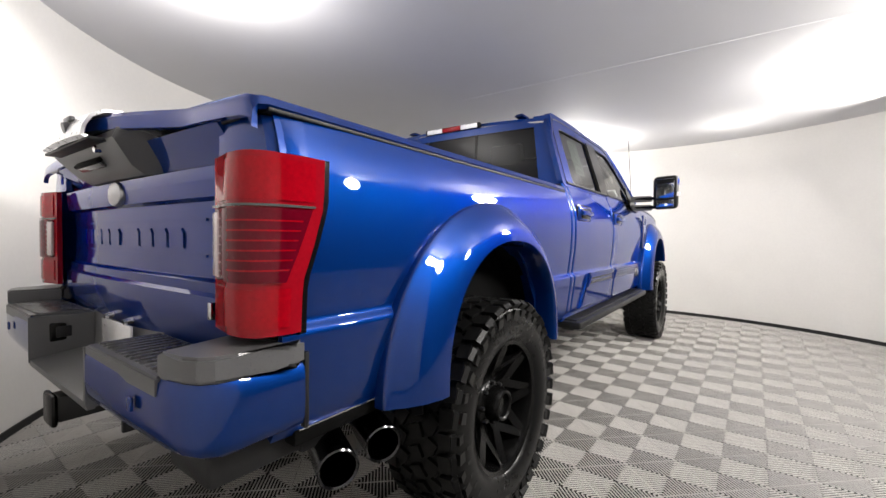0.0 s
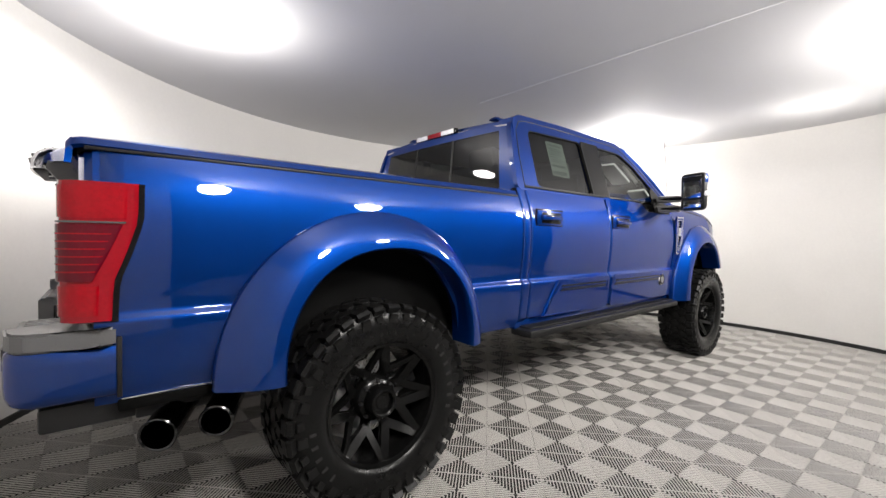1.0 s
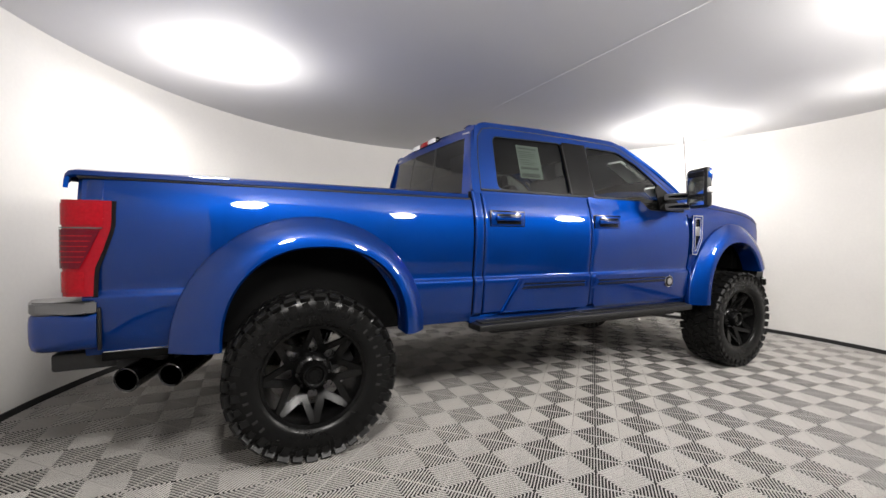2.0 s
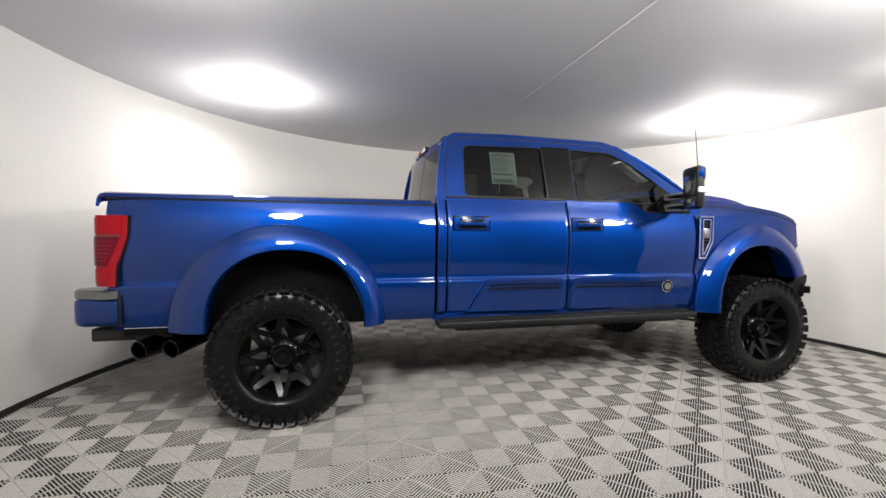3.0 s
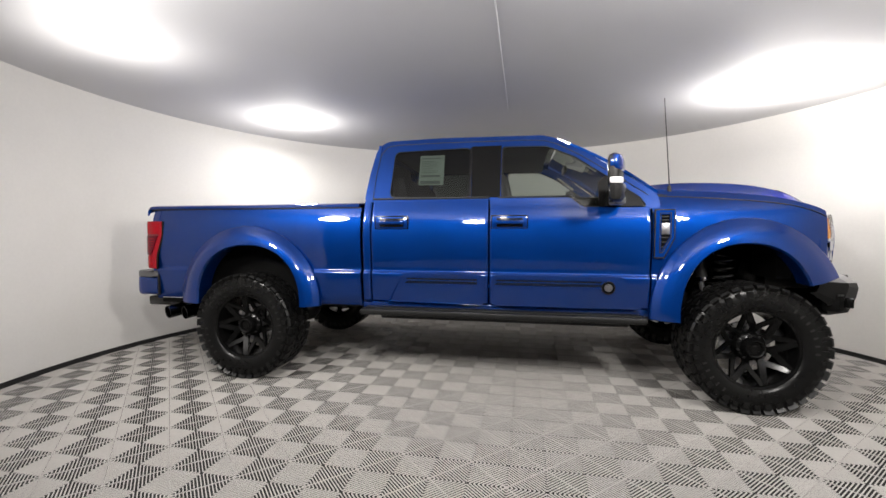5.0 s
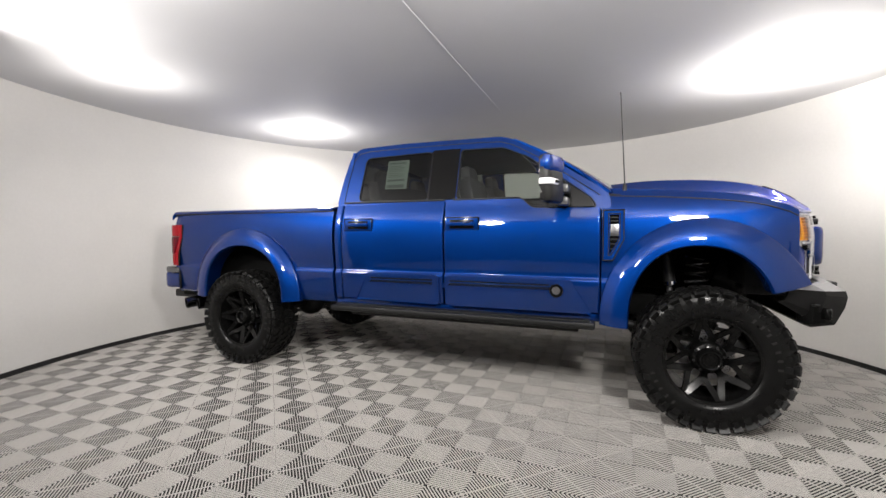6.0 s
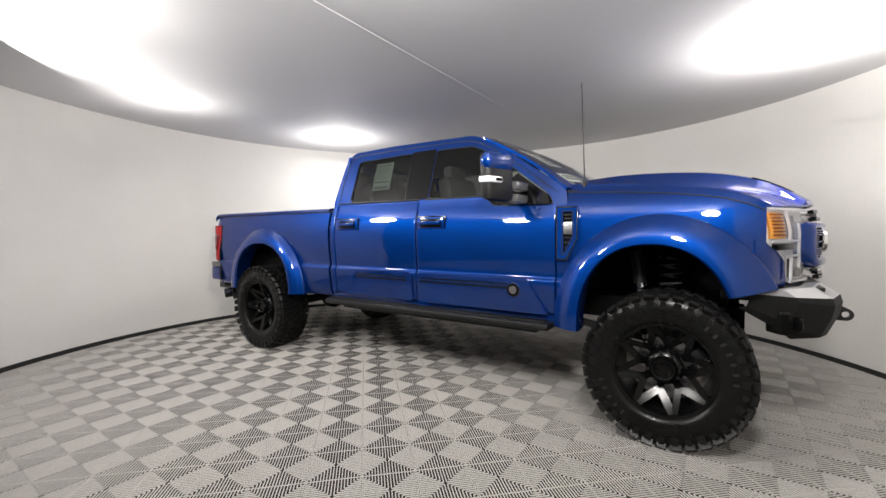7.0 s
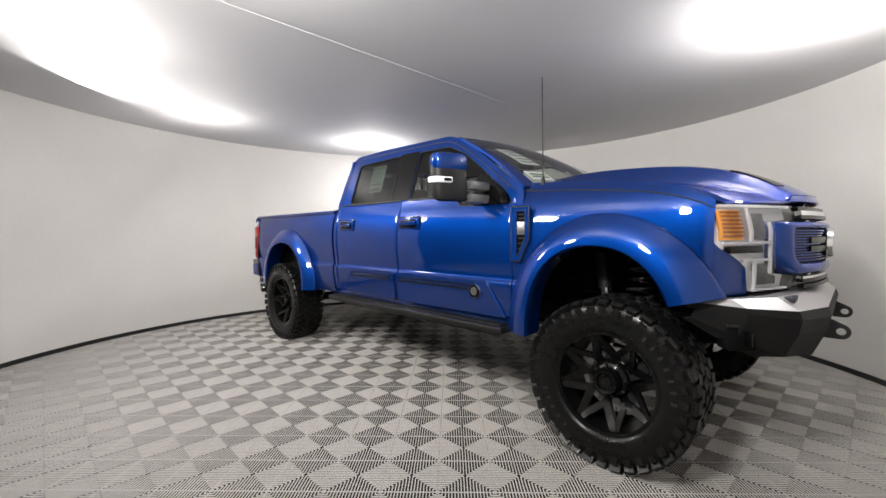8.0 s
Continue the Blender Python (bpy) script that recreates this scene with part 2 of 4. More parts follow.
bmesh.ops.create_cone(bm, cap_ends=True, segments=160, radius1=ROOM_R + 0.3, radius2=ROOM_R + 0.3, depth=0.2, matrix=pose(ROOM_X, ROOM_Y, -0.1075))
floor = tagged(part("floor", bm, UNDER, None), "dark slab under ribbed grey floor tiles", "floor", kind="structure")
SEAM_A, SEAM_B = (0.22, 0.62), (0.20, -3.6)
bm = bmesh.new()
rod(bm, (*SEAM_A, ROOM_H), (*SEAM_B, ROOM_H), 0.004, 0.006, 8)
tagged(part("ceiling_seam", bm, FABRIC, None), "thin pale welded seam across the ceiling fabric", "seam", kind="structure")

# ---- the pickup truck ----
truck = tagged(new("pickup_truck"), "metallic blue lifted crew cab pickup with black off-road wheels", "pickup truck")
AXLE_R, AXLE_F, HUB_Z, TYRE_R = -2.03, 2.03, 0.465, 0.467

SIDE = [(0.60, 0.93), (0.68, 0.955), (0.72, 0.978), (0.90, 0.999), (0.938, 1.002), (0.946, 1.0015), (0.952, 0.9995), (0.957, 0.9965), (0.963, 0.991), (0.969, 0.9855), (0.975, 0.9825), (0.983, 0.982), (1.04, 0.989), (1.12, 0.998), (1.20, 1.003), (1.28, 1.004), (1.34, 1.001), (1.38, 0.996), (1.42, 0.988), (1.46, 0.976), (1.50, 0.961), (1.54, 0.945), (1.60, 0.922)]


def half_width(z):
    return curve(SIDE, z)


def glass_y(z):
    return 0.934 - 0.31 * (z - 1.58)


def rows_of(zs0, zs1, n, marks=(0.72, 0.938, 0.946, 0.952, 0.957, 0.963, 0.969, 0.975, 0.983)):
    """Heights from bottom to top that keep the body's crease lines where they fall inside."""
    zs = set(steps(zs0, zs1, n))
    for k in marks:
        if zs0 + 0.01 < k < zs1 - 0.01:
            zs = {z for z in zs if z in marks or abs(z - k) > 0.012} | {k}
    return sorted(zs)


def fixed_rows(z0, z1, n=24):
    """The same number of heights in every column, crowded to the crease lines where they fall inside."""
    zs = steps(z0, z1, n)
    ledge = (0.938, 0.946, 0.952, 0.957, 0.963, 0.969, 0.975, 0.983)
    if z0 + 0.02 < ledge[0]:
        low = max(3, round((n - 8) * (ledge[0] - z0) / (z1 - z0)))
        return steps(z0, ledge[0], low)[:-1] + list(ledge) + steps(ledge[-1], z1, n - 7 - low)[1:]
    return sorted(zs)


def hem(d, r=0.014):
    """How far a panel rolls in at the distance d from its edge."""
    return 0.0 if d >= r else r - math.sqrt(max(0.0, r * r - (r - d) ** 2))


def body_strip(x0, x1, z0, z1, s, nx=8, thick=0.02):
    """An upright body panel between two ends, following the truck's flank on side s."""
    xs = [x0, x0 + 0.003, x0 + 0.008, x0 + 0.016] + steps(x0 + 0.03, x1 - 0.03, nx) + [x1 - 0.016, x1 - 0.008, x1 - 0.003, x1]
    rows = [[(x, s * (half_width(z) - hem(min(x - x0, x1 - x, 1.4 * (z - z0)))), z) for x in xs] for z in rows_of(z0, z1, 20)]
    return sheet(rows, thick)


def arch_strip(x0, x1, top, low, cx, base, a, b, s, width=lambda x, z: half_width(z), thick=0.02):
    """A body panel with a wheel arch cut from its lower edge. top and low: heights by x."""
    xs = sorted(set(steps(x0, x1, 34) + [cx - a, cx - a - 0.002, cx + a, cx + a + 0.002] + [cx + a * math.sin(t) for t in steps(-1.5, 1.5, 16)]))
    xs = [x for x in xs if x0 <= x <= x1]
    cols = []
    for x in xs:
        k = 1 - ((x - cx) / a) ** 2
        z0 = max(base + b * math.sqrt(k), low(x)) if k > 0 else low(x)
        z1 = max(top(x), z0 + 0.02)
        cols.append([(x, s * width(x, z), z) for z in fixed_rows(z0, z1)])
    return sheet(cols, thick)


def flare(cx_out, cx_in, base, out, inn, s, t0, t1, lip=1.105, tuck=0.975, seg=40):
    """A broad wheel-arch flare. out and inn: half length and height of its outer and inner edge."""
    prof = [(0.0, tuck, 0), (0.0, tuck + 0.032, 0), (0.008, tuck + 0.040, 0), (0.03, tuck + 0.046, 0), (0.10, tuck + 0.054, 0), (0.25, tuck + 0.080, 0), (0.5, lip - 0.018, 0), (0.78, lip, 0), (0.95, lip + 0.002, 0), (1.0, lip - 0.012, 0), (1.0, lip - 0.05, 0), (0.96, 0.93, 0)]
    rows = []
    for i in range(seg + 1):
        t = radians(t0 + (t1 - t0) * i / seg)
        c, q = math.cos(t), math.sin(t)
        p = 2 / 2.25
        ci, qi = math.copysign(abs(c) ** p, c), abs(q) ** p * (1 if q >= 0 else -1)
        row = []
        for f, y, _ in prof:
            x = (cx_out + out[0] * c) * (1 - f) + (cx_in + inn[0] * ci) * f
            z = (base + out[1] * q) * (1 - f) + (base + inn[1] * qi) * f
            row.append((x, s * y, z))
        rows.append(row)
    return sheet(rows)


def liner(cx, base, a, b, s, t0=12, t1=168):
    rows = []
    for t in steps(t0, t1, 24):
        c, q = math.cos(radians(t)), math.sin(radians(t))
        rows.append([(cx + a * c, s * y, base + b * q) for y in (0.95, 0.75, 0.45)])
    return sheet(rows, 0.01)


def bed_width(x, z):
    return half_width(z) - 0.012 * max(0, (-2.75 - x) / 0.3) ** 2


for s, side in ((-1, "right"), (1, "left")):
    part("bed_side", arch_strip(-3.06, -0.975, lambda x: 1.505, lambda x: 0.665, -2.03, 0.60, 0.55, 0.62, s, bed_width), BLUE, truck, "blue steel bed side with a body crease")
    part("rear_flare", flare(-2.035, -1.99, 0.68, (0.69, 0.675), (0.495, 0.50), s, -2, 182), BLUE, truck, "wide painted rear wheel arch flare")
    part("front_flare", flare(1.985, 1.955, 0.68, (0.645, 0.725), (0.425, 0.535), s, 25, 183), BLUE, truck, "wide painted front wheel arch flare")
    part("rear_wheel_well", liner(-2.03, 0.6, 0.6, 0.63, s), DARK, truck)
    part("front_wheel_well", liner(1.98, 0.62, 0.62, 0.68, s, 28, 166), DARK, truck)
    # black lower sill of the bed behind the flare
    bm = box(bmesh.new(), (-2.84, s * 0.925, 0.655), (0.32, 0.06, 0.045), bevel=0.008)
    part("bed_valance", bm, DARK, truck)
    # thin chrome bar drawn as the light caught on the bed's lower crease
    bm = box(bmesh.new(), (-2.84, s * 0.9575, 0.680), (0.30, 0.009, 0.005), bevel=0.001)
    part("valance_glint", bm, CHROME, truck)
    # cab flank
    part("cab_corner", body_strip(-0.955, -0.885, 0.68, 1.57, s, 3), BLUE, truck)
    rear_door = part("rear_door", body_strip(-0.877, 0.118, 0.705, 1.575, s, 12), BLUE, truck, "blue rear door with raised lower cladding")
    front_door = part("front_door", body_strip(0.128, 1.345, 0.705, 1.49, s, 14), BLUE, truck, "blue front door with raised lower cladding")
    rows = [[(x, s * (curve(SIDE, z) if z < 1.56 else glass_y(z) + 0.004), z) for x in steps(0.128, 0.74 + 0.09 * (1.58 - z) / 0.09, 6)] for z in (1.49, 1.53, 1.58)]
    part("window_sill", sheet(rows, 0.02), BLUE, front_door)
    bm = box(bmesh.new(), (0.2, s * 0.90, 1.12), (2.3, 0.05, 0.9))
    part("door_jamb", bm, DARK, truck)
    bm = box(bmesh.new(), (0.2, s * 0.90, 0.675), (2.34, 0.10, 0.06), bevel=0.012)
    part("sill", bm, BLUE, truck)

    # raised lower cladding with black inserts
    def flank(u, v, d, s=s, off=0.0):
        return (u, s * (0.978 + 0.102 * (v - 0.72) + off + 0.001 + d), v)

    for door, pts, bars in ((rear_door, [(-0.80, 0.716), (-0.72, 0.716), (-0.585, 0.945), (0.05, 0.945), (0.075, 0.93), (0.075, 0.73), (0.06, 0.716)], (-0.565, 0.03)),
                            (front_door, [(0.155, 0.73), (0.155, 0.93), (0.18, 0.945), (1.13, 0.945), (1.27, 0.72), (0.17, 0.716)], (0.18, 0.99))):
        bm = cut(pts, [], flank, 0.020)
        bmesh.ops.bevel(bm, geom=[e for e in bm.edges if len(e.link_faces) == 2 and e.calc_face_angle(0) > 0.6], offset=0.011, segments=3, affect="EDGES")
        clad = part("cladding", bm, BLUE, door, "", 14)
        for z, h in ((0.913, 0.012), (0.886, 0.022)):
            bm = cut([(bars[0] + (0.914 - z) * -0.5, z - h / 2), (bars[1], z - h / 2), (bars[1], z + h / 2), (bars[0] + 0.012, z + h / 2)], [], lambda u, v, d, s=s: flank(u, v, d, s, 0.0205), 0.004)
            part("trim_strip", bm, TRIMBLUE, door, "dark glossy trim strip")
        u0, u1 = bars
        outer = [(u0 - 0.066, 0.858), (u1 + 0.03, 0.858), (u1 + 0.036, 0.864), (u1 + 0.036, 0.930), (u1 + 0.03, 0.936), (u0 - 0.002, 0.936), (u0 - 0.012, 0.930)]
        inner = [(u0 - 0.050, 0.866), (u1 + 0.026, 0.866), (u1 + 0.028, 0.870), (u1 + 0.028, 0.924), (u1 + 0.026, 0.928), (u0 + 0.002, 0.928), (u0 - 0.006, 0.924)]
        bm = cut(outer, [inner], lambda u, v, d, s=s: flank(u, v, d, s, 0.0205), 0.007)
        bmesh.ops.bevel(bm, geom=[e for e in bm.edges if len(e.link_faces) == 2 and e.calc_face_angle(0) > 0.9], offset=0.0025, segments=2, affect="EDGES")
        part("trim_frame", bm, BLUE, door, "thin raised frame round the trim strips", 20)
    bm = rod(bmesh.new(), (1.038, s * 1.012, 0.874), (1.038, s * 1.026, 0.874), 0.055, 0.051, 32)
    badge = part("round_badge", bm, CHROME, front_door, "round silver badge with a dark centre")
    for r, m in ((0.046, GLOSS), (0.030, ALLOY)):
        bm = rod(bmesh.new(), (1.038, s * 1.024, 0.874), (1.038, s * (1.0285 if r > 0.03 else 1.031), 0.874), r, r, 28)
        part("badge_ring", bm, m, front_door)
    # door handles
    for door, x in ((rear_door, -0.695), (front_door, 0.285)):
        # thin black plate drawn for the dark groove round the rim
        bm = box(bmesh.new(), (x, s * 0.9985, 1.378), (0.296, 0.006, 0.118), bevel=0.002)
        part("handle_groove", bm, GLOSS, door, "dark line round the handle")
        bm = box(bmesh.new(), (x, s * 1.0, 1.378), (0.280, 0.022, 0.102), bevel=0.010)
        part("handle_bezel", bm, BLUE, door, "rolled bright rim")
        bm = box(bmesh.new(), (x, s * 1.0035, 1.378), (0.252, 0.018, 0.076), bevel=0.004)
        part("handle_plate", bm, BLUE, door)
        # black plate standing proud, its colour giving the shade of the blue recess
        bm = box(bmesh.new(), (x + 0.004, s * 1.0110, 1.378), (0.205, 0.008, 0.072), bevel=0.003)
        part("pocket_shade", bm, GLOSS, door, "black plate drawn as the shaded recess behind the handle")
        bm = box(bmesh.new(), (x, s * 1.0260, 1.380), (0.225, 0.022, 0.032), bevel=0.009)
        box(bm, (x - 0.095, s * 1.0120, 1.380), (0.034, 0.03, 0.036), bevel=0.004)
        box(bm, (x + 0.095, s * 1.0120, 1.380), (0.034, 0.03, 0.036), bevel=0.004)
        part("door_handle", bm, BLUE, door, "blue pull handle")
        bm = box(bmesh.new(), (x, s * 1.0375, 1.388), (0.17, 0.004, 0.005), bevel=0.001)
        part("handle_trim", bm, DARKCHROME, door)

    # greenhouse: the frame round the side windows
    def plane(u, v, d, s=s):
        return (u, s * (glass_y(v) - d), v)

    def curb(pts, rad=0.04, n=4):
        """Rounds the corners of an outline."""
        out = []
        for i, p in enumerate(pts):
            a, b = Vector(pts[i - 1]), Vector(pts[(i + 1) % len(pts)])
            p = Vector(p)
            ra = min(rad, (a - p).length * 0.45, (b - p).length * 0.45)
            p0, p1 = p + (a - p).normalized() * ra, p + (b - p).normalized() * ra
            for k in range(n + 1):
                t = k / n
                out.append(tuple(p0 * (1 - t) ** 2 + p * 2 * t * (1 - t) + p1 * t**2))
        return out

    REAR_WIN = curb([(-0.735, 1.592), (-0.715, 2.005), (-0.04, 2.022), (-0.032, 1.585)], 0.05)
    FRONT_WIN = curb([(0.212, 1.585), (0.215, 2.022), (0.585, 2.015), (0.80, 1.918), (1.03, 1.755), (1.285, 1.565), (1.325, 1.492), (0.845, 1.497), (0.755, 1.58)], 0.035)
    OUTER = curb([(-0.955, 1.555), (-0.93, 1.80), (-0.885, 2.03), (-0.80, 2.105), (-0.3, 2.118), (0.56, 2.108), (0.68, 2.07), (0.88, 1.955), (1.12, 1.79), (1.40, 1.605), (1.42, 1.478), (0.84, 1.478), (0.75, 1.566)], 0.05)
    frame_part = part("window_frame", cut(OUTER, [REAR_WIN, FRONT_WIN], plane, 0.035), BLUE, truck, "blue pillars and roof rail round the side glass")
    for win, w, depth in (("rear", REAR_WIN, 0.012), ("front", FRONT_WIN, 0.012)):
        bm = cut(w, [], lambda u, v, d, s=s: plane(u, v, d + 0.014, s), 0.0)
        pane = part("side_window", bm, TINT if win == "rear" else GLASS, truck, "dark tinted side glass" if win == "rear" else "lightly tinted side glass", 0)
        pane.visible_shadow = False
        mid = (sum(p[0] for p in w) / len(w), sum(p[1] for p in w) / len(w))
        inner = [(mid[0] + (p[0] - mid[0]) * 0.985, mid[1] + (p[1] - mid[1]) * 0.965) for p in w]
        part("window_seal", cut(w, [inner], lambda u, v, d, s=s: plane(u, v, d + 0.003, s), 0.02), BLACK, truck)
    bm = cut([(-0.028, 1.584), (-0.036, 2.03), (0.212, 2.03), (0.207, 1.584)], [], lambda u, v, d, s=s: plane(u, v, d - 0.004, s), 0.012)
    part("centre_pillar", bm, PILLAR, truck, "gloss black pillar between the doors")
    bm = cut([(-0.045, 1.588), (-0.05, 2.018), (-0.036, 2.018), (-0.03, 1.588)], [], lambda u, v, d, s=s: plane(u, v, d - 0.007, s), 0.008)
    part("pillar_strip", bm, DARKCHROME, truck)
    line = [(-0.880, 1.575), (-0.868, 1.80), (-0.842, 1.985), (-0.79, 2.052), (-0.70, 2.068), (-0.30, 2.074), (0.40, 2.070), (0.56, 2.060), (0.66, 2.028), (0.86, 1.915), (1.10, 1.752), (1.335, 1.585)]
    bm = bmesh.new()
    for a, b in zip(line, line[1:]):
        rod(bm, plane(*a, 0.0), plane(*b, 0.0), 0.0042, 0.0042, 6)
    part("door_seam", bm, BLACK, truck, "thin dark gap round the doors' upper frames")
    # belt line moulding
    bm = bmesh.new()
    box(bm, (-0.38, s * 0.936, 1.583), (1.0, 0.014, 0.016), bevel=0.004)
    box(bm, (0.47, s * 0.936, 1.583), (0.56, 0.014, 0.016), bevel=0.004)
    part("belt_moulding", bm, BLACK, truck)

    # running board with end cap and legs
    bm = box(bmesh.new(), (0.18, s * 0.985, 0.630), (2.27, 0.17, 0.050), bevel=0.014)
    board = part("running_board", bm, BLACK, truck, "black powered running board")
    bm = box(bmesh.new(), (0.18, s * 0.97, 0.660), (2.2, 0.13, 0.012), bevel=0.003)
    part("step_pad", bm, BLACK, board)
    bm = box(bmesh.new(), (0.2, s * 0.93, 0.585), (2.0, 0.09, 0.045), bevel=0.012)
    part("step_rail", bm, STEEL, board)
    for x in (-0.62, 0.95):
        bm = box(bmesh.new(), (x, s * 0.82, 0.60), (0.10, 0.24, 0.035), bevel=0.008)
        part("step_arm", bm, STEEL, board)
        
# roof
def roof_point(x, y):
    f = max(0.0, (x - 0.30) / 0.40)
    b = max(0.0, (-0.50 - x) / 0.365)
    edge = 2.112 - 0.040 * f**2 - 0.062 * b**2
    return (x, y, edge + 0.037 * (1 - (y / 0.775) ** 2) - 0.016 * max(0.0, (abs(y) - 0.72) / 0.055) ** 2)


rows = [[roof_point(x, y) for y in [-0.775, -0.765, -0.75, -0.73] + steps(-0.68, 0.68, 10) + [0.73, 0.75, 0.765, 0.775]] for x in steps(-0.865, 0.69, 18)]
part("roof", sheet(rows, 0.03), BLUE, truck, "blue cab roof")
rows = [[(x, y, 2.02 + 0.04 * (1 - (y / 0.8) ** 2)) for y in steps(-0.76, 0.76, 6)] for x in steps(-0.88, 0.62, 6)]
part("headliner", sheet(rows, 0.01), HEADLINER, truck)


def screen_point(u, v, off=0.0):
    """Windscreen: u across from -1 to 1, v from its top to its foot."""
    y = u * (0.775 + 0.10 * v)
    bow = 1 - u * u
    x = (0.665 + 0.05 * bow) * (1 - v) + (1.425 + 0.17 * bow) * v + 0.025 * math.sin(math.pi * v)
    z = (2.075 + 0.033 * bow) * (1 - v) + 1.605 * v + 0.02 * math.sin(math.pi * v)
    return (x + off, y, z + off)


rows = [[screen_point(u, v) for u in steps(-1, 1, 14)] for v in steps(0.0, 1, 8)]
pane = part("windscreen", sheet(rows), SCREEN, truck, "raked clear windscreen", 60)
pane.visible_shadow = False
for s in (-1, 1):
    rows = [[screen_point(s * u, v, 0.006) for u in (0.955, 1.0, 1.012 + 0.055 * v)] for v in steps(0, 1, 8)]
    part("screen_pillar", sheet(rows, 0.02), BLUE, truck)
bm = bmesh.new()
rows = [[(1.36 + 0.10 * f + 0.17 * (1 - u * u), u * 0.90, 1.60 - 0.012 * f) for u in steps(-1, 1, 12)] for f in (0.3, 0.7, 1.2)]
part("cowl", sheet(rows, 0.02), BLACK, truck, "black plastic cowl below the windscreen")
for y0, y1 in ((-0.62, -0.02), (0.05, 0.65)):
    bm = rod(bmesh.new(), (1.60, y0, 1.628), (1.56, y1, 1.66), 0.008, 0.006, 8)
    rod(bm, (1.60, y0, 1.60), (1.60, y0, 1.635), 0.016, 0.012, 10)
    part("wiper", bm, BLACK, truck)
# rear screen, third brake lamp and roof fin lamps
def rear_point(u, v):
    return (-0.945 + 0.075 * v - 0.03 * (1 - u * u), u * (0.86 - 0.10 * v), 1.49 + 0.555 * v)


rows = [[rear_point(u, v) for u in steps(-0.90, 0.90, 8)] for v in steps(0.08, 0.90, 6)]
pane = part("rear_window", sheet(rows), PRIVACY, truck, "tinted sliding rear window", 60)
pane.visible_shadow = False
outer = [[rear_point(u, v) for u in steps(-1.0, 1.0, 8)] for v in (0.90, 1.0)]
part("rear_header", sheet(outer, 0.025), BLUE, truck)
outer = [[rear_point(u, v) for u in steps(-1.06, 1.06, 8)] for v in (-0.10, 0.08)]
part("rear_panel", sheet(outer, 0.025), BLUE, truck)
for s in (-1, 1):
    rows = [[rear_point(s * u, v) for u in (0.90, 0.98, 1.06)] for v in steps(-0.10, 1.04, 6)]
    part("rear_pillar", sheet(rows, 0.025), BLUE, truck)
    rows = [[rear_point(s * u, v) for u in (0.29, 0.315)] for v in steps(0.08, 0.9, 4)]
    part("slider_frame", sheet(rows, 0.012), BLACK, truck)
bm = box(bmesh.new(), (-0.893, 0, 2.066), (0.035, 0.52, 0.045), bevel=0.008)
lamp3 = part("brake_lamp", bm, GLOSS, truck, "high red and white brake lamp")
for y, w, m in ((-0.165, 0.15, WHITELENS), (0, 0.17, RED), (0.165, 0.15, WHITELENS)):
    bm = box(bmesh.new(), (-0.911, y, 2.066), (0.012, w, 0.036), bevel=0.004)
    part("lens", bm, m, lamp3)
for y in (-0.52, 0.52):
    bm = box(bmesh.new(), (-0.70, y, 2.130), (0.17, 0.08, 0.026), bevel=0.011, taper=0.7)
    part("roof_marker", bm, BLUE, truck)

# hood with power dome
def hood_point(x, u):
    y = u * (0.872 - 0.05 * max(0, (x - 2.1) / 0.4) ** 2)
    base = soft([(1.36, 1.638), (1.84, 1.608), (2.25, 1.56), (2.45, 1.50), (2.56, 1.43)], x)
    dome = soft([(1.36, 0.04), (1.7, 0.085), (2.1, 0.105), (2.35, 0.085), (2.50, 0.05), (2.66, 0.02)], x)
    a = abs(u)
    k = 1.0 if a < 0.52 else max(0.0, 1 - (a - 0.52) / 0.11)
    k = k * k * (3 - 2 * k)
    crown = 0.03 * (1 - u * u)
    return (x + 0.26 * (1 - u * u) * max(0, (x - 1.9) / 0.66), y, base + crown + dome * k)


us = [-1, -0.985, -0.95] + steps(-0.88, 0.88, 36) + [0.95, 0.985, 1]
rows = [[hood_point(x, u) for u in us] for x in steps(1.38, 2.56, 30)]
for row in rows:
    for i in (0, -1):
        row[i] = (row[i][0], row[i][1], row[i][2] - 0.02)
part("hood", sheet(rows, 0.012), BLUE, truck, "blue hood with a raised power dome")
lip = [[hood_point(2.56, u) for u in us], [(2.535 + 0.30 * (1 - u * u), u * 0.90, 1.445 + 0.012 * (1 - u * u)) for u in us]]
part("hood_lip", sheet([[(x, y, z - 0.004) for x, y, z in lip[0]], lip[1]], 0.012), BLUE, truck)
for s in (-1, 1):
    rows = [[(x, y, z + 0.005) for x, y, z in (hood_point(q, s * u) for u in steps(0.37, 0.50, 4))] for q in steps(2.34, 2.50, 6)]
    part("hood_vent", sheet(rows, 0.004), GLOSS, truck, "dark vent in the hood's power dome")


def fender_width(x, z):
    w = half_width(z)
    w -= 0.05 * max(0, (z - 1.45) / 0.17) ** 2
    w -= 0.055 * max(0, (x - 2.25) / 0.35) ** 2
    return w


for s in (-1, 1):
    top = lambda x: soft([(1.35, 1.622), (1.84, 1.592), (2.25, 1.545), (2.45, 1.485), (2.56, 1.42)], x)
    low = lambda x: 0.68 if x < 1.9 else 0.99
    part("front_fender", arch_strip(1.353, 2.512, top, low, 1.97, 0.64, 0.50, 0.66, s, fender_width), BLUE, truck, "blue front fender")
    bm = bmesh.new()
    line = [(x, s * (fender_width(x, top(x) - 0.042) + 0.001), top(x) - 0.042) for x in steps(1.37, 2.505, 26)]
    for a, b in zip(line, line[1:]):
        rod(bm, a, b, 0.0045, 0.0045, 6)
    part("hood_seam", bm, BLACK, truck)
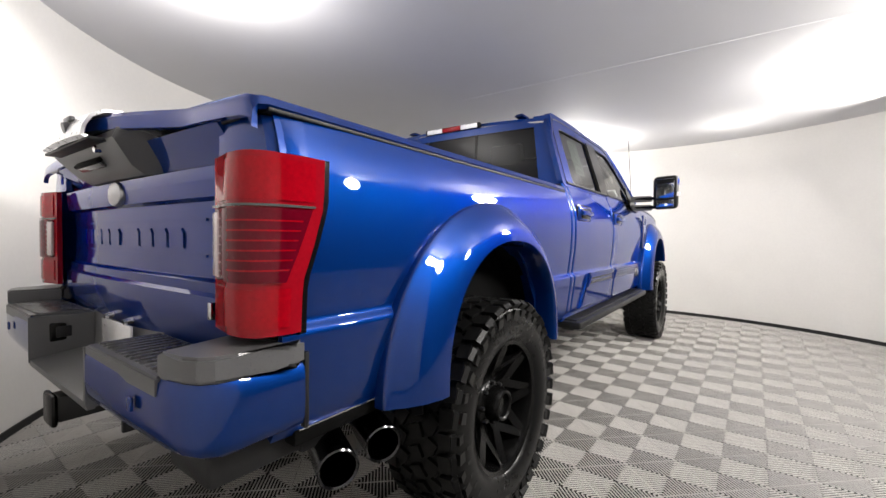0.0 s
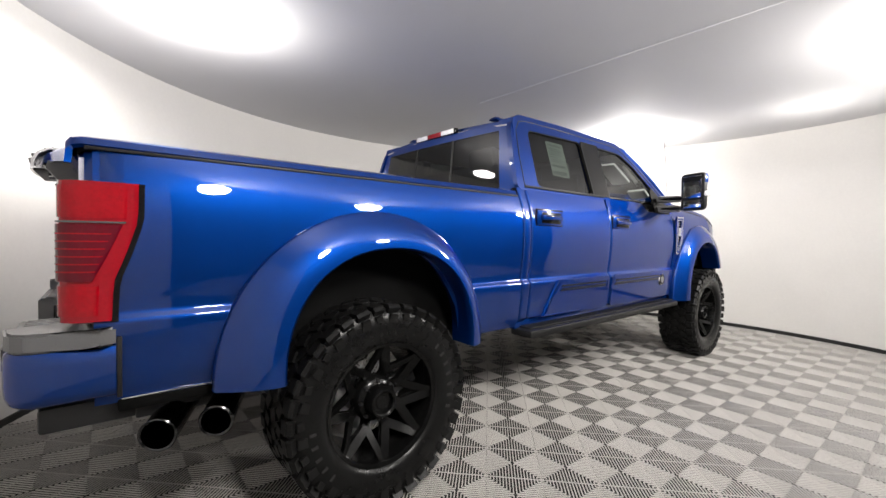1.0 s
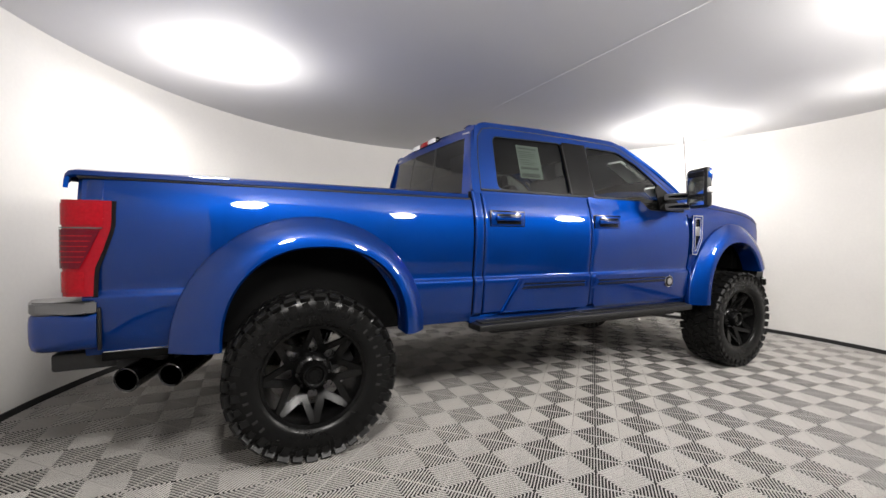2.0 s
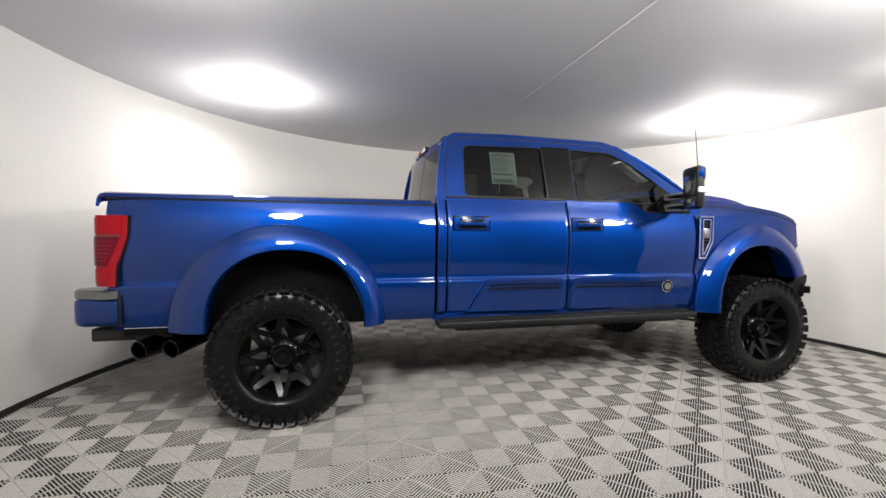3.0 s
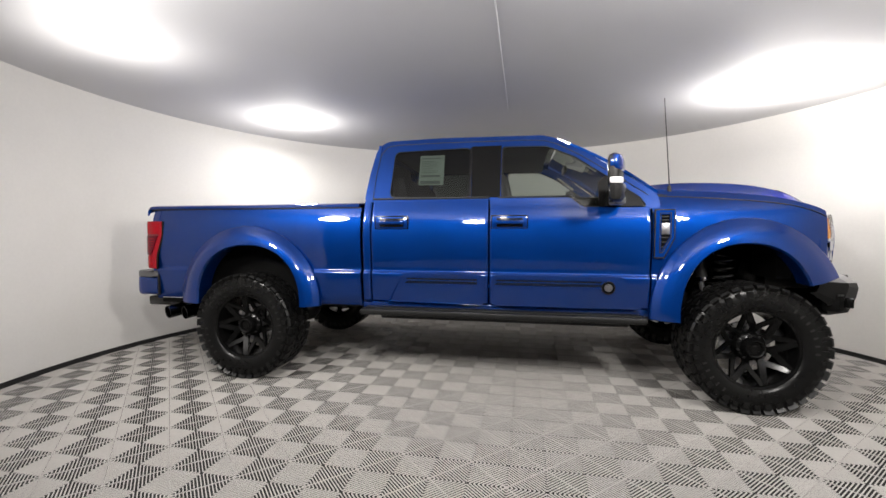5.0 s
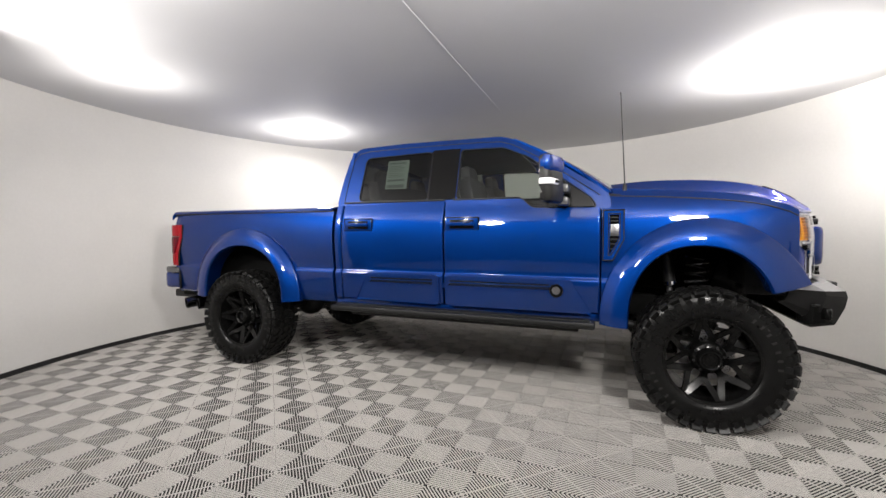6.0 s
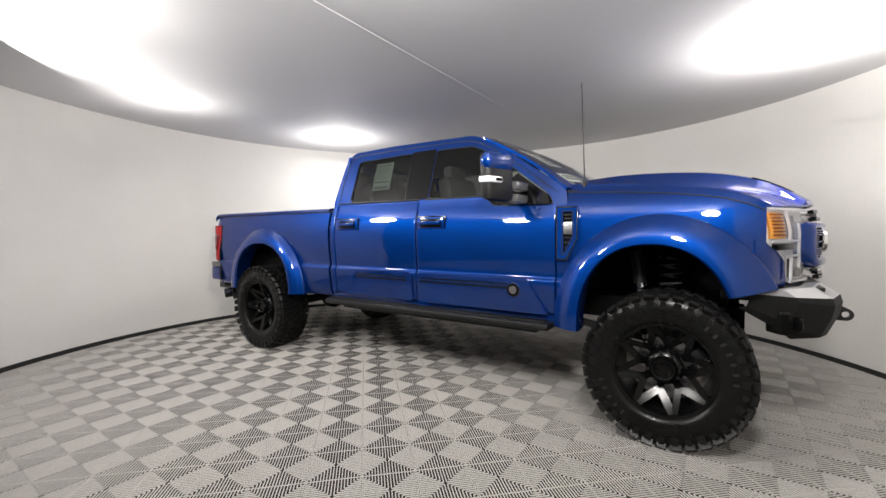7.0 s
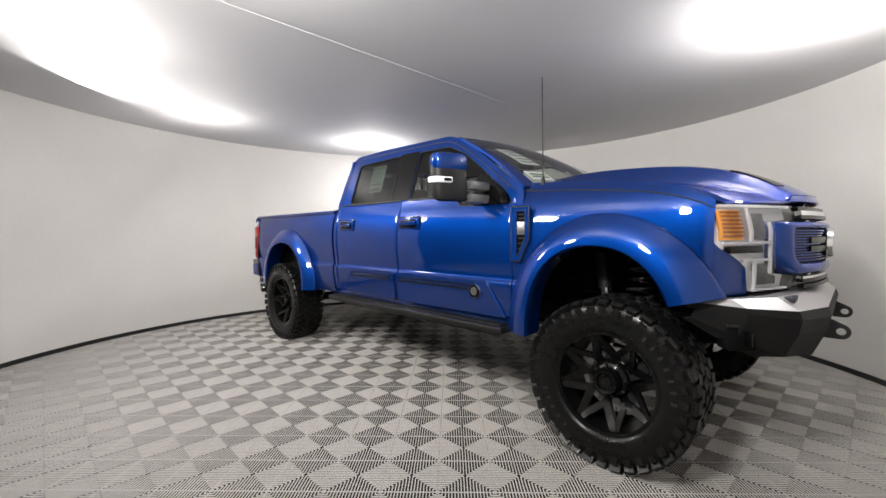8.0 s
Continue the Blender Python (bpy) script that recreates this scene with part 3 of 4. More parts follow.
    # side vent
    VENT = [(1.358, 1.472), (1.502, 1.472), (1.502, 1.255), (1.430, 1.105), (1.358, 1.105)]
    VIN = [(1.40, 1.44), (1.47, 1.44), (1.47, 1.265), (1.412, 1.15), (1.40, 1.15)]
    flat = lambda u, v, d, s=s: (u, s * (1.002 + d), v)
    bm = cut(VENT, [VIN], flat, 0.018)
    bmesh.ops.bevel(bm, geom=[e for e in bm.edges if len(e.link_faces) == 2 and e.calc_face_angle(0) > 0.6], offset=0.005, segments=2, affect="EDGES")
    vent = part("fender_vent", bm, BLUE, truck, "blue vent frame with black mesh", 25)
    edge_in = [(1.366, 1.463), (1.494, 1.463), (1.494, 1.258), (1.425, 1.114), (1.366, 1.114)]
    # chrome line laid on as the highlight along the vent's blue bevel
    part("vent_glint", cut(VENT, [edge_in], lambda u, v, d: flat(u, v, d + 0.004), 0.017), CHROME, vent, "thin chrome line drawn as the highlight on the blue outer bevel")
    rim = [(1.394, 1.446), (1.476, 1.446), (1.476, 1.262), (1.416, 1.142), (1.394, 1.142)]
    part("vent_trim", cut(rim, [VIN], flat, 0.020), CHROME, vent, "thin bright inner edge")
    part("vent_mesh", cut(VIN, [], flat, 0.007), GLOSS, vent)
    bm = box(bmesh.new(), (1.437, s * 1.013, 1.325), (0.060, 0.014, 0.085), bevel=0.004)
    part("vent_emblem", bm, ALLOY, vent)
    for z in (1.19, 1.225, 1.26, 1.39, 1.415):
        bm = box(bmesh.new(), (1.435, s * 1.011, z), (0.052, 0.006, 0.009), bevel=0.002)
        part("slat", bm, BLACK, vent)
    # towing mirror, its outer edge swept back
    def swept(bm):
        for v in bm.verts:
            v.co.x -= 0.32 * (abs(v.co.y) - 1.275)
        return bm

    bm = box(bmesh.new(), (1.03, s * 1.275, 1.675), (0.085, 0.235, 0.33), bevel=0.04)
    for v in bm.verts:
        v.co.x -= 0.06 * (v.co.z - 1.655)
    mirror = part("mirror", swept(bm), BLACK, truck, "black towing mirror with a blue cap and white marker")
    bm = box(bmesh.new(), (1.034, s * 1.277, 1.775), (0.090, 0.241, 0.13), bevel=0.042)
    part("mirror_cap", swept(bm), BLUE, mirror)
    bm = box(bmesh.new(), (1.042, s * 1.345, 1.652), (0.086, 0.125, 0.044), bevel=0.012)
    part("marker_lens", swept(bm), WHITELENS, mirror, "white marker lamp strip")
    bm = box(bmesh.new(), (1.052, s * 1.325, 1.652), (0.084, 0.05, 0.020), bevel=0.005)
    part("marker_bulb", swept(bm), GLOSS, mirror)
    bm = box(bmesh.new(), (0.984, s * 1.275, 1.715), (0.006, 0.165, 0.19), bevel=0.002)
    part("mirror_glass", swept(bm), CHROME, mirror, "large upper mirror glass")
    bm = box(bmesh.new(), (0.992, s * 1.275, 1.565), (0.006, 0.165, 0.07), bevel=0.002)
    part("spotter_glass", swept(bm), CHROME, mirror)
    for z in (1.625, 1.535):
        bm = rod(bmesh.new(), (1.06, s * 0.96, z), (1.04, s * 1.22, z), 0.016, 0.016, 12)
        part("mirror_arm", bm, GLOSS, mirror)
        bm = box(bmesh.new(), (1.085, s * 1.045, z), (0.085, 0.20, 0.060), bevel=0.014)
        part("arm_sleeve", bm, GREY, mirror)
    bm = cut([(0.97, 1.50), (1.30, 1.50), (1.27, 1.57), (1.02, 1.745), (0.97, 1.70)], [], lambda u, v, d, s=s: (u, s * (glass_y(v) + 0.004 + d), v), 0.012)
    part("mirror_base", bm, PILLAR, mirror)

# antenna on the passenger fender
bm = rod(bmesh.new(), (1.505, -0.86, 1.60), (1.505, -0.86, 1.66), 0.018, 0.012, 12)
ant = part("antenna", bm, BLACK, truck, "thin black whip antenna")
bm = rod(bmesh.new(), (1.505, -0.86, 1.66), (1.470, -0.82, 2.345), 0.0045, 0.003, 8)
part("mast", bm, BLACK, ant)

# ---- front end ----
def nose(y, z):
    """How far forward the front face stands."""
    return soft([(0.0, 2.85), (0.35, 2.81), (0.60, 2.725), (0.80, 2.645), (0.90, 2.595), (0.94, 2.565), (0.96, 2.535), (0.975, 2.495)], abs(y)) - 0.03 * max(0, (z - 1.30)) / 0.15


def on_nose(u, v, d):
    return (nose(u, v) + d, u, v)


def nose_panel(y0, y1, z0, z1, depth, ny=8):
    rows = [[on_nose(y, z, depth) for y in steps(y0, y1, ny)] for z in steps(z0, z1, 4)]
    return sheet(rows, 0.03)


part("grille_backing", nose_panel(-0.93, 0.93, 0.98, 1.42, -0.06, 16), GLOSS, truck, "dark backing behind the grille")
bm = box(bmesh.new(), (2.3, 0, 1.2), (0.1, 1.75, 0.5))
part("radiator_wall", bm, DARK, truck)


def fine(pts, n=6):
    return [(a[0] + (b[0] - a[0]) * k / n, a[1] + (b[1] - a[1]) * k / n) for a, b in zip(pts, pts[1:] + pts[:1]) for k in range(n)]


C_OUT = [(-0.645, 1.347), (0.645, 1.347), (0.645, 1.165), (0.60, 1.105), (0.53, 1.072), (-0.53, 1.072), (-0.60, 1.105), (-0.645, 1.165)]
C_IN = [(-0.565, 1.310), (0.565, 1.310), (0.565, 1.185), (0.545, 1.155), (0.50, 1.132), (-0.50, 1.132), (-0.545, 1.155), (-0.565, 1.185)]
rows = []
for o, n in zip(fine(curb(C_OUT, 0.03, 3), 5), fine(curb(C_IN, 0.02, 3), 5)):
    row = []
    for f, d in ((0.0, -0.03), (0.0, 0.012), (0.06, 0.032), (0.18, 0.044), (0.5, 0.050), (0.82, 0.045), (0.95, 0.036), (1.0, 0.022), (1.0, -0.01)):
        u, v = o[0] + (n[0] - o[0]) * f, o[1] + (n[1] - o[1]) * f
        row.append(on_nose(u, v, d - 0.4 * max(0, abs(u) - 0.6)))
    rows.append(row)
bm = sheet(rows + rows[:1])
grille = part("grille", bm, BLUE, truck, "body-coloured grille surround with black mesh")
part("grille_mesh", cut(fine(C_IN), [], lambda u, v, d: on_nose(u, v, d), 0.022), DARK, grille)
for z in steps(1.145, 1.30, 11):
    rows = [[on_nose(y, z + k, 0.03) for y in steps(-0.56, 0.56, 12)] for k in (-0.003, 0.003)]
    part("slat", sheet(rows, 0.02), BLUE, grille)
for z in (1.205, 1.25):
    rows = [[on_nose(y, z + k, 0.040) for y in steps(-0.42, 0.42, 12)] for k in (-0.014, 0.014)]
    part("grille_bar", sheet(rows, 0.03), GLOSS, grille, "gloss black grille bar")
bm = rod(bmesh.new(), (nose(0, 1.23) + 0.03, 0, 1.23), (nose(0, 1.23) + 0.052, 0, 1.23), 0.09, 0.085, 36)
for v in bm.verts:
    v.co.y *= 1.7
part("front_emblem", bm, CHROME, grille, "plain oval chrome emblem")
for z, h, m, off in ((1.372, 0.010, GLOSS, 0.03), (1.392, 0.012, CHROME, 0.035), (1.415, 0.010, GLOSS, 0.025), (1.055, 0.008, CHROME, 0.03), (1.04, 0.010, GLOSS, 0.03), (1.012, 0.010, GLOSS, 0.035)):
    rows = [[on_nose(y, z + k, off) for y in steps(-0.47, 0.47, 12)] for k in (-h, h)]
    part("grille_strip", sheet(rows, 0.03), m, grille)
for s in (-1, 1):
    far = lambda z: curve([(1.0, 0.80), (1.125, 0.815), (1.215, 0.95), (1.26, 0.972), (1.40, 0.972), (1.43, 0.955)], z)
    near = lambda z: curve([(1.0, 0.53), (1.07, 0.505), (1.082, 0.655), (1.345, 0.655), (1.356, 0.475), (1.43, 0.475)], z)

    def lamp_skin(z0, z1, y0, y1, off, thick, n=10):
        """A piece of the lamp between two heights and two widths, off the nose by off, kept inside its outline."""
        zs = sorted({z for z in steps(z0, z1, 6)} | {z for z in (1.07, 1.082, 1.345, 1.356) if z0 < z < z1})
        rows = [[on_nose(s * (min(y0, far(z)) + (max(y1, near(z)) - min(y0, far(z))) * f), z, off) for f in steps(0, 1, n)] for z in zs]
        return sheet(rows, thick)

    rows = [[on_nose(s * y, z, -0.03) for y in steps(0.985, far(z) - 0.006, 8)] for z in steps(0.985, 1.25, 8)]
    part("fender_nose", sheet(rows, 0.02), BLUE, truck)
    lamp = part("headlight", lamp_skin(1.0, 1.43, 1, 0, -0.04, 0.03), SILVER, truck, "clear C-shaped headlight with an amber corner")
    part("amber_lens", lamp_skin(1.255, 1.40, 0.955, 0.85, -0.014, 0.02), AMBER, lamp, "amber corner lens")
    for z in steps(1.27, 1.385, 6):
        part("lens_rib", lamp_skin(z, z + 0.010, 0.95, 0.855, -0.006, 0.006), AMBERDEEP, lamp)
    part("projector", lamp_skin(1.255, 1.385, 0.775, 0.685, -0.02, 0.02), LAMPGREY, lamp)
    part("low_beam", lamp_skin(1.03, 1.135, 0.755, 0.60, -0.02, 0.02), LAMPGREY, lamp)
    part("bulb_bay", lamp_skin(1.19, 1.225, 0.93, 0.70, -0.02, 0.02), GLOSS, lamp)
    for z0, z1, y0, y1 in ((1.415, 1.428, 0.95, 0.48), (1.002, 1.014, 0.85, 0.53), (1.235, 1.247, 0.95, 0.66), (1.15, 1.162, 0.92, 0.66), (1.24, 1.415, 0.81, 0.795), (1.0, 1.16, 0.785, 0.77), (1.085, 1.345, 0.668, 0.655)):
        part("light_guide", lamp_skin(z0, z1, y0, y1, -0.006, 0.012), SILVER, lamp)
    lens = part("lens", lamp_skin(1.0, 1.43, 1, 0, 0.008, 0.0), LENS, lamp, "clear cover lens", 60)
    lens.visible_shadow = False
    rows = [[on_nose(s * (far(z) + k), z, -0.045) for k in (-0.004, 0.008)] for z in steps(1.0, 1.43, 10)]
    part("lamp_gasket", sheet(rows, 0.02), BLACK, lamp)

# front bumper: folded steel with winged ends
def bumper_rows():
    sect = [(-0.06, 0.988), (0.0, 0.985), (0.095, 0.920), (0.108, 0.875), (0.095, 0.80), (0.040, 0.668), (-0.10, 0.640)]
    plan = [(2.42, -1.02, 0.25), (2.59, -0.975, 0.6), (2.735, -0.80, 0.9), (2.81, -0.50, 1.0), (2.81, 0.50, 1.0), (2.735, 0.80, 0.9), (2.59, 0.975, 0.6), (2.42, 1.02, 0.25)]
    rows = []
    for x, y, k in plan:
        mid = 0.97
        rows.append([(x + dx * k, y, mid + (z - mid) * (0.22 + 0.78 * k ** 1.6)) for dx, z in sect])
    return rows


bumper = part("front_bumper", sheet([row[2:] for row in bumper_rows()], 0.012), SATIN, truck, "black folded steel off-road front bumper", 12)
part("top_facet", sheet([row[:3] for row in bumper_rows()], 0.010), BRUSHED, bumper, "brushed steel top face", 12)
for s in (-1, 1):
    bm = box(bmesh.new(), (2.60, s * 0.925, 0.80), (0.13, 0.10, 0.13), pose(0, 0, 0, 0, 0, -s * 40), bevel=0.012)
    fog = part("fog_lamp", bm, DARK, bumper, "square fog lamp in the bumper wing")
    bm = box(bmesh.new(), (2.652, s * 0.968, 0.80), (0.012, 0.072, 0.07), pose(0, 0, 0, 0, 0, -s * 40), bevel=0.006)
    part("fog_glass", bm, GLOSS, fog, "dark glass")
    bm = box(bmesh.new(), (2.600, s * 0.985, 0.855), (0.06, 0.02, 0.012), pose(0, 0, 0, 0, 0, -s * 40), bevel=0.003)
    part("fog_bracket", bm, STEEL, fog)
bm = box(bmesh.new(), (2.62, 0, 0.965), (0.36, 1.5, 0.03), bevel=0.01)
part("bumper_top", bm, STEEL, bumper)
for y in (-0.38, 0.38):
    hole = [(2.952 + 0.019 * math.cos(a), 0.782 + 0.019 * math.sin(a)) for a in steps(0, 1.9 * math.pi, 15)]
    tip = [(2.952 + 0.038 * math.cos(a), 0.782 + 0.038 * math.sin(a)) for a in steps(-0.5 * math.pi, 0.36 * math.pi, 9)]
    bm = cut([(2.82, 0.745)] + tip + [(2.90, 0.850), (2.82, 0.860)], [hole], lambda u, v, d: (u, y - 0.011 + d, v), 0.022)
    part("tow_tab", bm, STEEL, bumper, "black tow tab with a round eye")
for s in (-1, 1):
    bm = box(bmesh.new(), (2.46, s * 0.62, 0.93), (0.30, 0.02, 0.14), bevel=0.006)
    part("bumper_bracket", bm, STEEL, bumper)

# ---- rear end ----
def tail_x(y, z):
    return -3.10 + 0.02 * (y / 0.8) ** 2


rows = [[(tail_x(y, z) + soft([(0.70, 0.05), (0.93, 0.0), (1.02, 0.0), (1.03, 0.012), (1.06, 0.012), (1.07, 0.03), (1.30, 0.03), (1.31, 0.008), (1.36, 0.0), (1.395, 0.0), (1.41, 0.03), (1.50, -0.03)], z), y, z) for y in steps(-0.77, 0.77, 12)] for z in sorted(set(steps(0.78, 1.50, 10) + [1.02, 1.03, 1.06, 1.07, 1.30, 1.31, 1.36, 1.395, 1.41]))]
tailgate = part("tailgate", sheet(rows, 0.03), BLUE, truck, "blue tailgate with an embossed panel", 25)
# embossed lettering is kept as plain raised blocks
y = 0.66
for w in (0.105, 0.105, 0.105, 0.095, 0.105, 0.0, 0.115, 0.105, 0.105, 0.105):
    if w:
        y1, z0, z1, c = y - w, 1.155, 1.222, 0.018
        out = [(y, z0 + c), (y, z1), (y1 + c, z1), (y1, z1 - c), (y1, z0), (y - c, z0)]
        bm = cut(out, [], lambda u, v, d: (tail_x(u, v) + 0.037 - d, u, v), 0.0085)
        bmesh.ops.bevel(bm, geom=[e for e in bm.edges if len(e.link_faces) == 2 and e.calc_face_angle(0) > 0.6], offset=0.003, segments=2, affect="EDGES")
        part("embossed_block", bm, BLUE, tailgate)
    y -= w + 0.012 if w else 0.075
for z in (1.135, 1.246):
    rows = [[(tail_x(y, z) + 0.028, y, z + k) for y in steps(-0.60, 0.70, 12)] for k in (-0.004, 0.004)]
    part("panel_line", sheet(rows, 0.006), BLUE, tailgate)
bm = spun([(0.0, -0.015), (0.030, -0.013), (0.043, -0.008), (0.047, 0.0), (0.047, 0.01)], 36, "y")
bmesh.ops.transform(bm, verts=bm.verts, matrix=pose(-3.102, 0.02, 1.35, 0, 0, -90) @ Matrix.Diagonal((1.55, 1, 1, 1)))
part("oval_badge", bm, ALLOY, tailgate, "plain silver oval badge")
bm = box(bmesh.new(), (-3.105, -0.73, 0.99), (0.02, 0.02, 0.05), bevel=0.004)
part("small_badge", bm, CHROME, tailgate)
# handle housing over the gate
rows = [[(x, y * w, z) for y in steps(-1, 1, 8)] for x, z, w in ((-3.06, 1.52, 0.40), (-3.15, 1.535, 0.37), (-3.205, 1.525, 0.34), (-3.212, 1.50, 0.33), (-3.15, 1.425, 0.29), (-3.11, 1.40, 0.28), (-3.06, 1.40, 0.27))]
housing = part("gate_handle", sheet(rows, 0.008), GREY, tailgate, "grey tailgate handle with a camera", 22)
for s in (-1, 1):
    rows = [[(x, s * w, z), (-3.05, s * (w + 0.035), z)] for x, z, w in ((-3.15, 1.535, 0.37), (-3.205, 1.525, 0.34), (-3.212, 1.50, 0.33), (-3.15, 1.425, 0.29), (-3.11, 1.40, 0.28))]
    part("handle_side", sheet(rows, 0.006), GREY, housing)
turned = pose(0, 0, 0, 0, 38, 0)
bm = box(bmesh.new(), (-3.178, 0.02, 1.463), (0.014, 0.26, 0.046), turned, bevel=0.003)
part("handle_recess", bm, DARK, housing)
bm = box(bmesh.new(), (-3.174, 0.02, 1.440), (0.022, 0.25, 0.010), turned, bevel=0.003)
part("pull_lip", bm, LAMPGREY, housing)
bm = rod(bmesh.new(), (-3.185, -0.15, 1.487), (-3.212, -0.15, 1.482), 0.014, 0.012, 14)
part("gate_camera", bm, CHROME, housing)

# tail lamps wrap round the corner
for s in (-1, 1):
    def lamp_sheet(zs, y_in, off, edge):
        rows = []
        for z in zs:
            x1 = edge(z)
            row = [(-3.114 - 0.026 * min(1.0, (y - 0.77) / 0.12) ** 1.2 - off, s * y, z) for y in (y_in, 0.81, 0.84, 0.86, 0.88, 0.90, 0.92, 0.935) if y >= y_in]
            row += [(-3.137 - off * 0.9, s * (0.953 + off * 0.3), z), (-3.128 - off * 0.7, s * (0.970 + off * 0.6), z), (-3.112 - off * 0.4, s * (0.983 + off * 0.8), z), (-3.095, s * (0.992 + off), z), ((x1 - 3.065) / 2, s * (1.0 + off), z), (x1, s * (0.998 + off), z)]
            rows.append(row)
        return sheet(rows, 0.02)

    edge = lambda z: curve([(0.95, -3.015), (1.08, -3.01), (1.16, -2.98), (1.26, -2.95), (1.28, -2.945), (1.40, -2.942)], z)
    tail = part("tail_lamp", lamp_sheet(steps(0.955, 1.40, 10), 0.775, 0.004, edge), RED, truck, "large red wraparound tail lamp", 80)
    part("lower_lens", lamp_sheet(steps(1.085, 1.265, 5), 0.80, 0.012, lambda z: edge(z) - 0.035 - 0.02 * (1.28 - z) / 0.2), DARKRED, tail, "smoked red lens", 80)
    for z in steps(1.11, 1.24, 6):
        bm = box(bmesh.new(), (-3.142, s * 0.846, z), (0.004, 0.016, 0.004), bevel=0.001)
        part("lens_rib", bm, REVERSE, tail)
    for z in steps(1.115, 1.235, 5):
        part("lens_rib", lamp_sheet([z - 0.002, z + 0.002], 0.90, 0.0135, lambda q: edge(q) - 0.058), DEEPRED, tail)
    part("divider", lamp_sheet([1.269, 1.275], 0.778, 0.012, lambda z: edge(z) - 0.03), LAMPGREY, tail)
    part("upper_lens", lamp_sheet(steps(1.285, 1.385, 4), 0.80, 0.008, lambda z: edge(z) - 0.03), DEEPRED, tail, "", 80)
    part("foot_lens", lamp_sheet(steps(0.975, 1.07, 4), 0.80, 0.008, lambda z: edge(z) - 0.035), DEEPRED, tail, "", 80)
    bm = box(bmesh.new(), (-3.134, s * 0.818, 1.175), (0.012, 0.044, 0.165), pose(0, 0, 0, 0, 0, s * 11), bevel=0.004)
    part("reverse_lens", bm, REVERSE, tail)
    rows = [[(edge(z) + k, s * 1.0, z) for k in (-0.004, 0.017)] for z in steps(0.95, 1.40, 12)]
    part("lamp_gasket", sheet(rows, 0.012), GLOSS, tail)

# bed cover with raised rear spoiler
def lid(x, u):
    """A point of the bed cover, with the spoiler that swells from its rear edge."""
    back = max(0.0, (-2.70 - x) / 0.46) ** 2
    swell = max(0.0, 1 - (u / 0.62) ** 2) ** 1.3
    return (x - 0.135 * back * swell, u * 0.968, 1.548 + 0.028 * (1 - abs(u) ** 3) + 0.022 * back * swell)


rows = []
for x in [-3.128, -3.124, -3.112, -3.085] + steps(-3.04, -1.0, 16):
    row = [lid(x, u) for u in [-1.0, -0.985, -0.95] + steps(-0.85, 0.85, 22) + [0.95, 0.985, 1.0]]
    drop = {-3.128: 0.062, -3.124: 0.022, -3.112: 0.006}.get(x, 0)
    row = [(a, b, c - drop - (0.03 if i in (0, len(row) - 1) else 0.008 if i in (1, len(row) - 2) else 0)) for i, (a, b, c) in enumerate(row)]
    rows.append(row)
cover = part("bed_cover", sheet(rows, 0.018), BLUE, truck, "blue painted hard bed cover with a rear lip")
for s in (-1, 1):
    bm = box(bmesh.new(), (-2.03, s * 0.94, 1.510), (2.1, 0.045, 0.012), bevel=0.003)
    part("cover_seal", bm, BLACK, cover)
    # corner wings above the tail lamps
    rows = [[(x, s * y, z) for x, y, z in ((-2.98, half_width(zz) - 0.004, zz), (-3.04, half_width(zz) - 0.010, zz), (-3.08, half_width(zz) - 0.035, zz), (-3.095, half_width(zz) - 0.09, zz), (-3.09, 0.74, zz))] for zz in (1.405, 1.44, 1.475, 1.50)]
    part("bed_corner", sheet(rows, 0.02), BLUE, truck)
# pale metal here carries the white wall's glare on the blue rear lip
rows = [[(x - 0.012 * (1 - (u / 0.25) ** 2), u * w, z) for u in steps(-0.25, 0.25, 8)] for x, z, w in ((-3.16, 1.602, 1.0), (-3.21, 1.597, 1.0), (-3.245, 1.575, 0.98), (-3.262, 1.540, 0.95), (-3.266, 1.508, 0.92), (-3.25, 1.501, 0.92))]
latch = part("cover_latch", sheet(rows, 0.010), LIP_GLARE, cover, "latch plate on the cover's rear lip, coloured as its white glare", 40)
bm = rod(bmesh.new(), (-3.262, -0.10, 1.548), (-3.278, -0.10, 1.544), 0.019, 0.017, 16)
part("lock", bm, GREY, latch)
bm = box(bmesh.new(), (-3.262, -0.10, 1.574), (0.016, 0.07, 0.016), bevel=0.005)
part("lock_cover", bm, GREY, latch)
bm = box(bmesh.new(), (-3.18, 0.0, 1.499), (0.15, 0.52, 0.010), bevel=0.003)
part("latch_seal", bm, BLACK, latch)
bm = box(bmesh.new(), (-3.085, 0.0, 1.512), (0.03, 1.72, 0.034), bevel=0.006)
part("rear_seal", bm, BLACK, cover, "black rubber seal under the rear lip")
bm = box(bmesh.new(), (-2.0, 0, 1.0), (2.0, 1.7, 0.7))
part("bed_box", bm, DARK, truck)

# rear bumper
plan = [(-3.005, 1.006), (-3.09, 1.006), (-3.175, 1.003), (-3.225, 0.990), (-3.255, 0.965), (-3.272, 0.925), (-3.280, 0.86), (-3.288, 0.62), (-3.292, 0.36)]


def inset(x, y, d):
    """The bumper's plan, drawn in by d from its outer face."""
    k = min(1.0, max(0.0, (-3.09 - x) / 0.17))
    return x + d * k, y - d * (1 - k * k)


for s in (-1, 1):
    rows = []
    for d, z in ((0.060, 0.701), (0.026, 0.705), (0.009, 0.716), (0.002, 0.738), (0.0, 0.77), (0.0, 0.83), (0.003, 0.860), (0.012, 0.872)):
        row = [inset(x, y, d) for x, y in plan]
        rows.append([(x, s * y, z) for x, y in row])
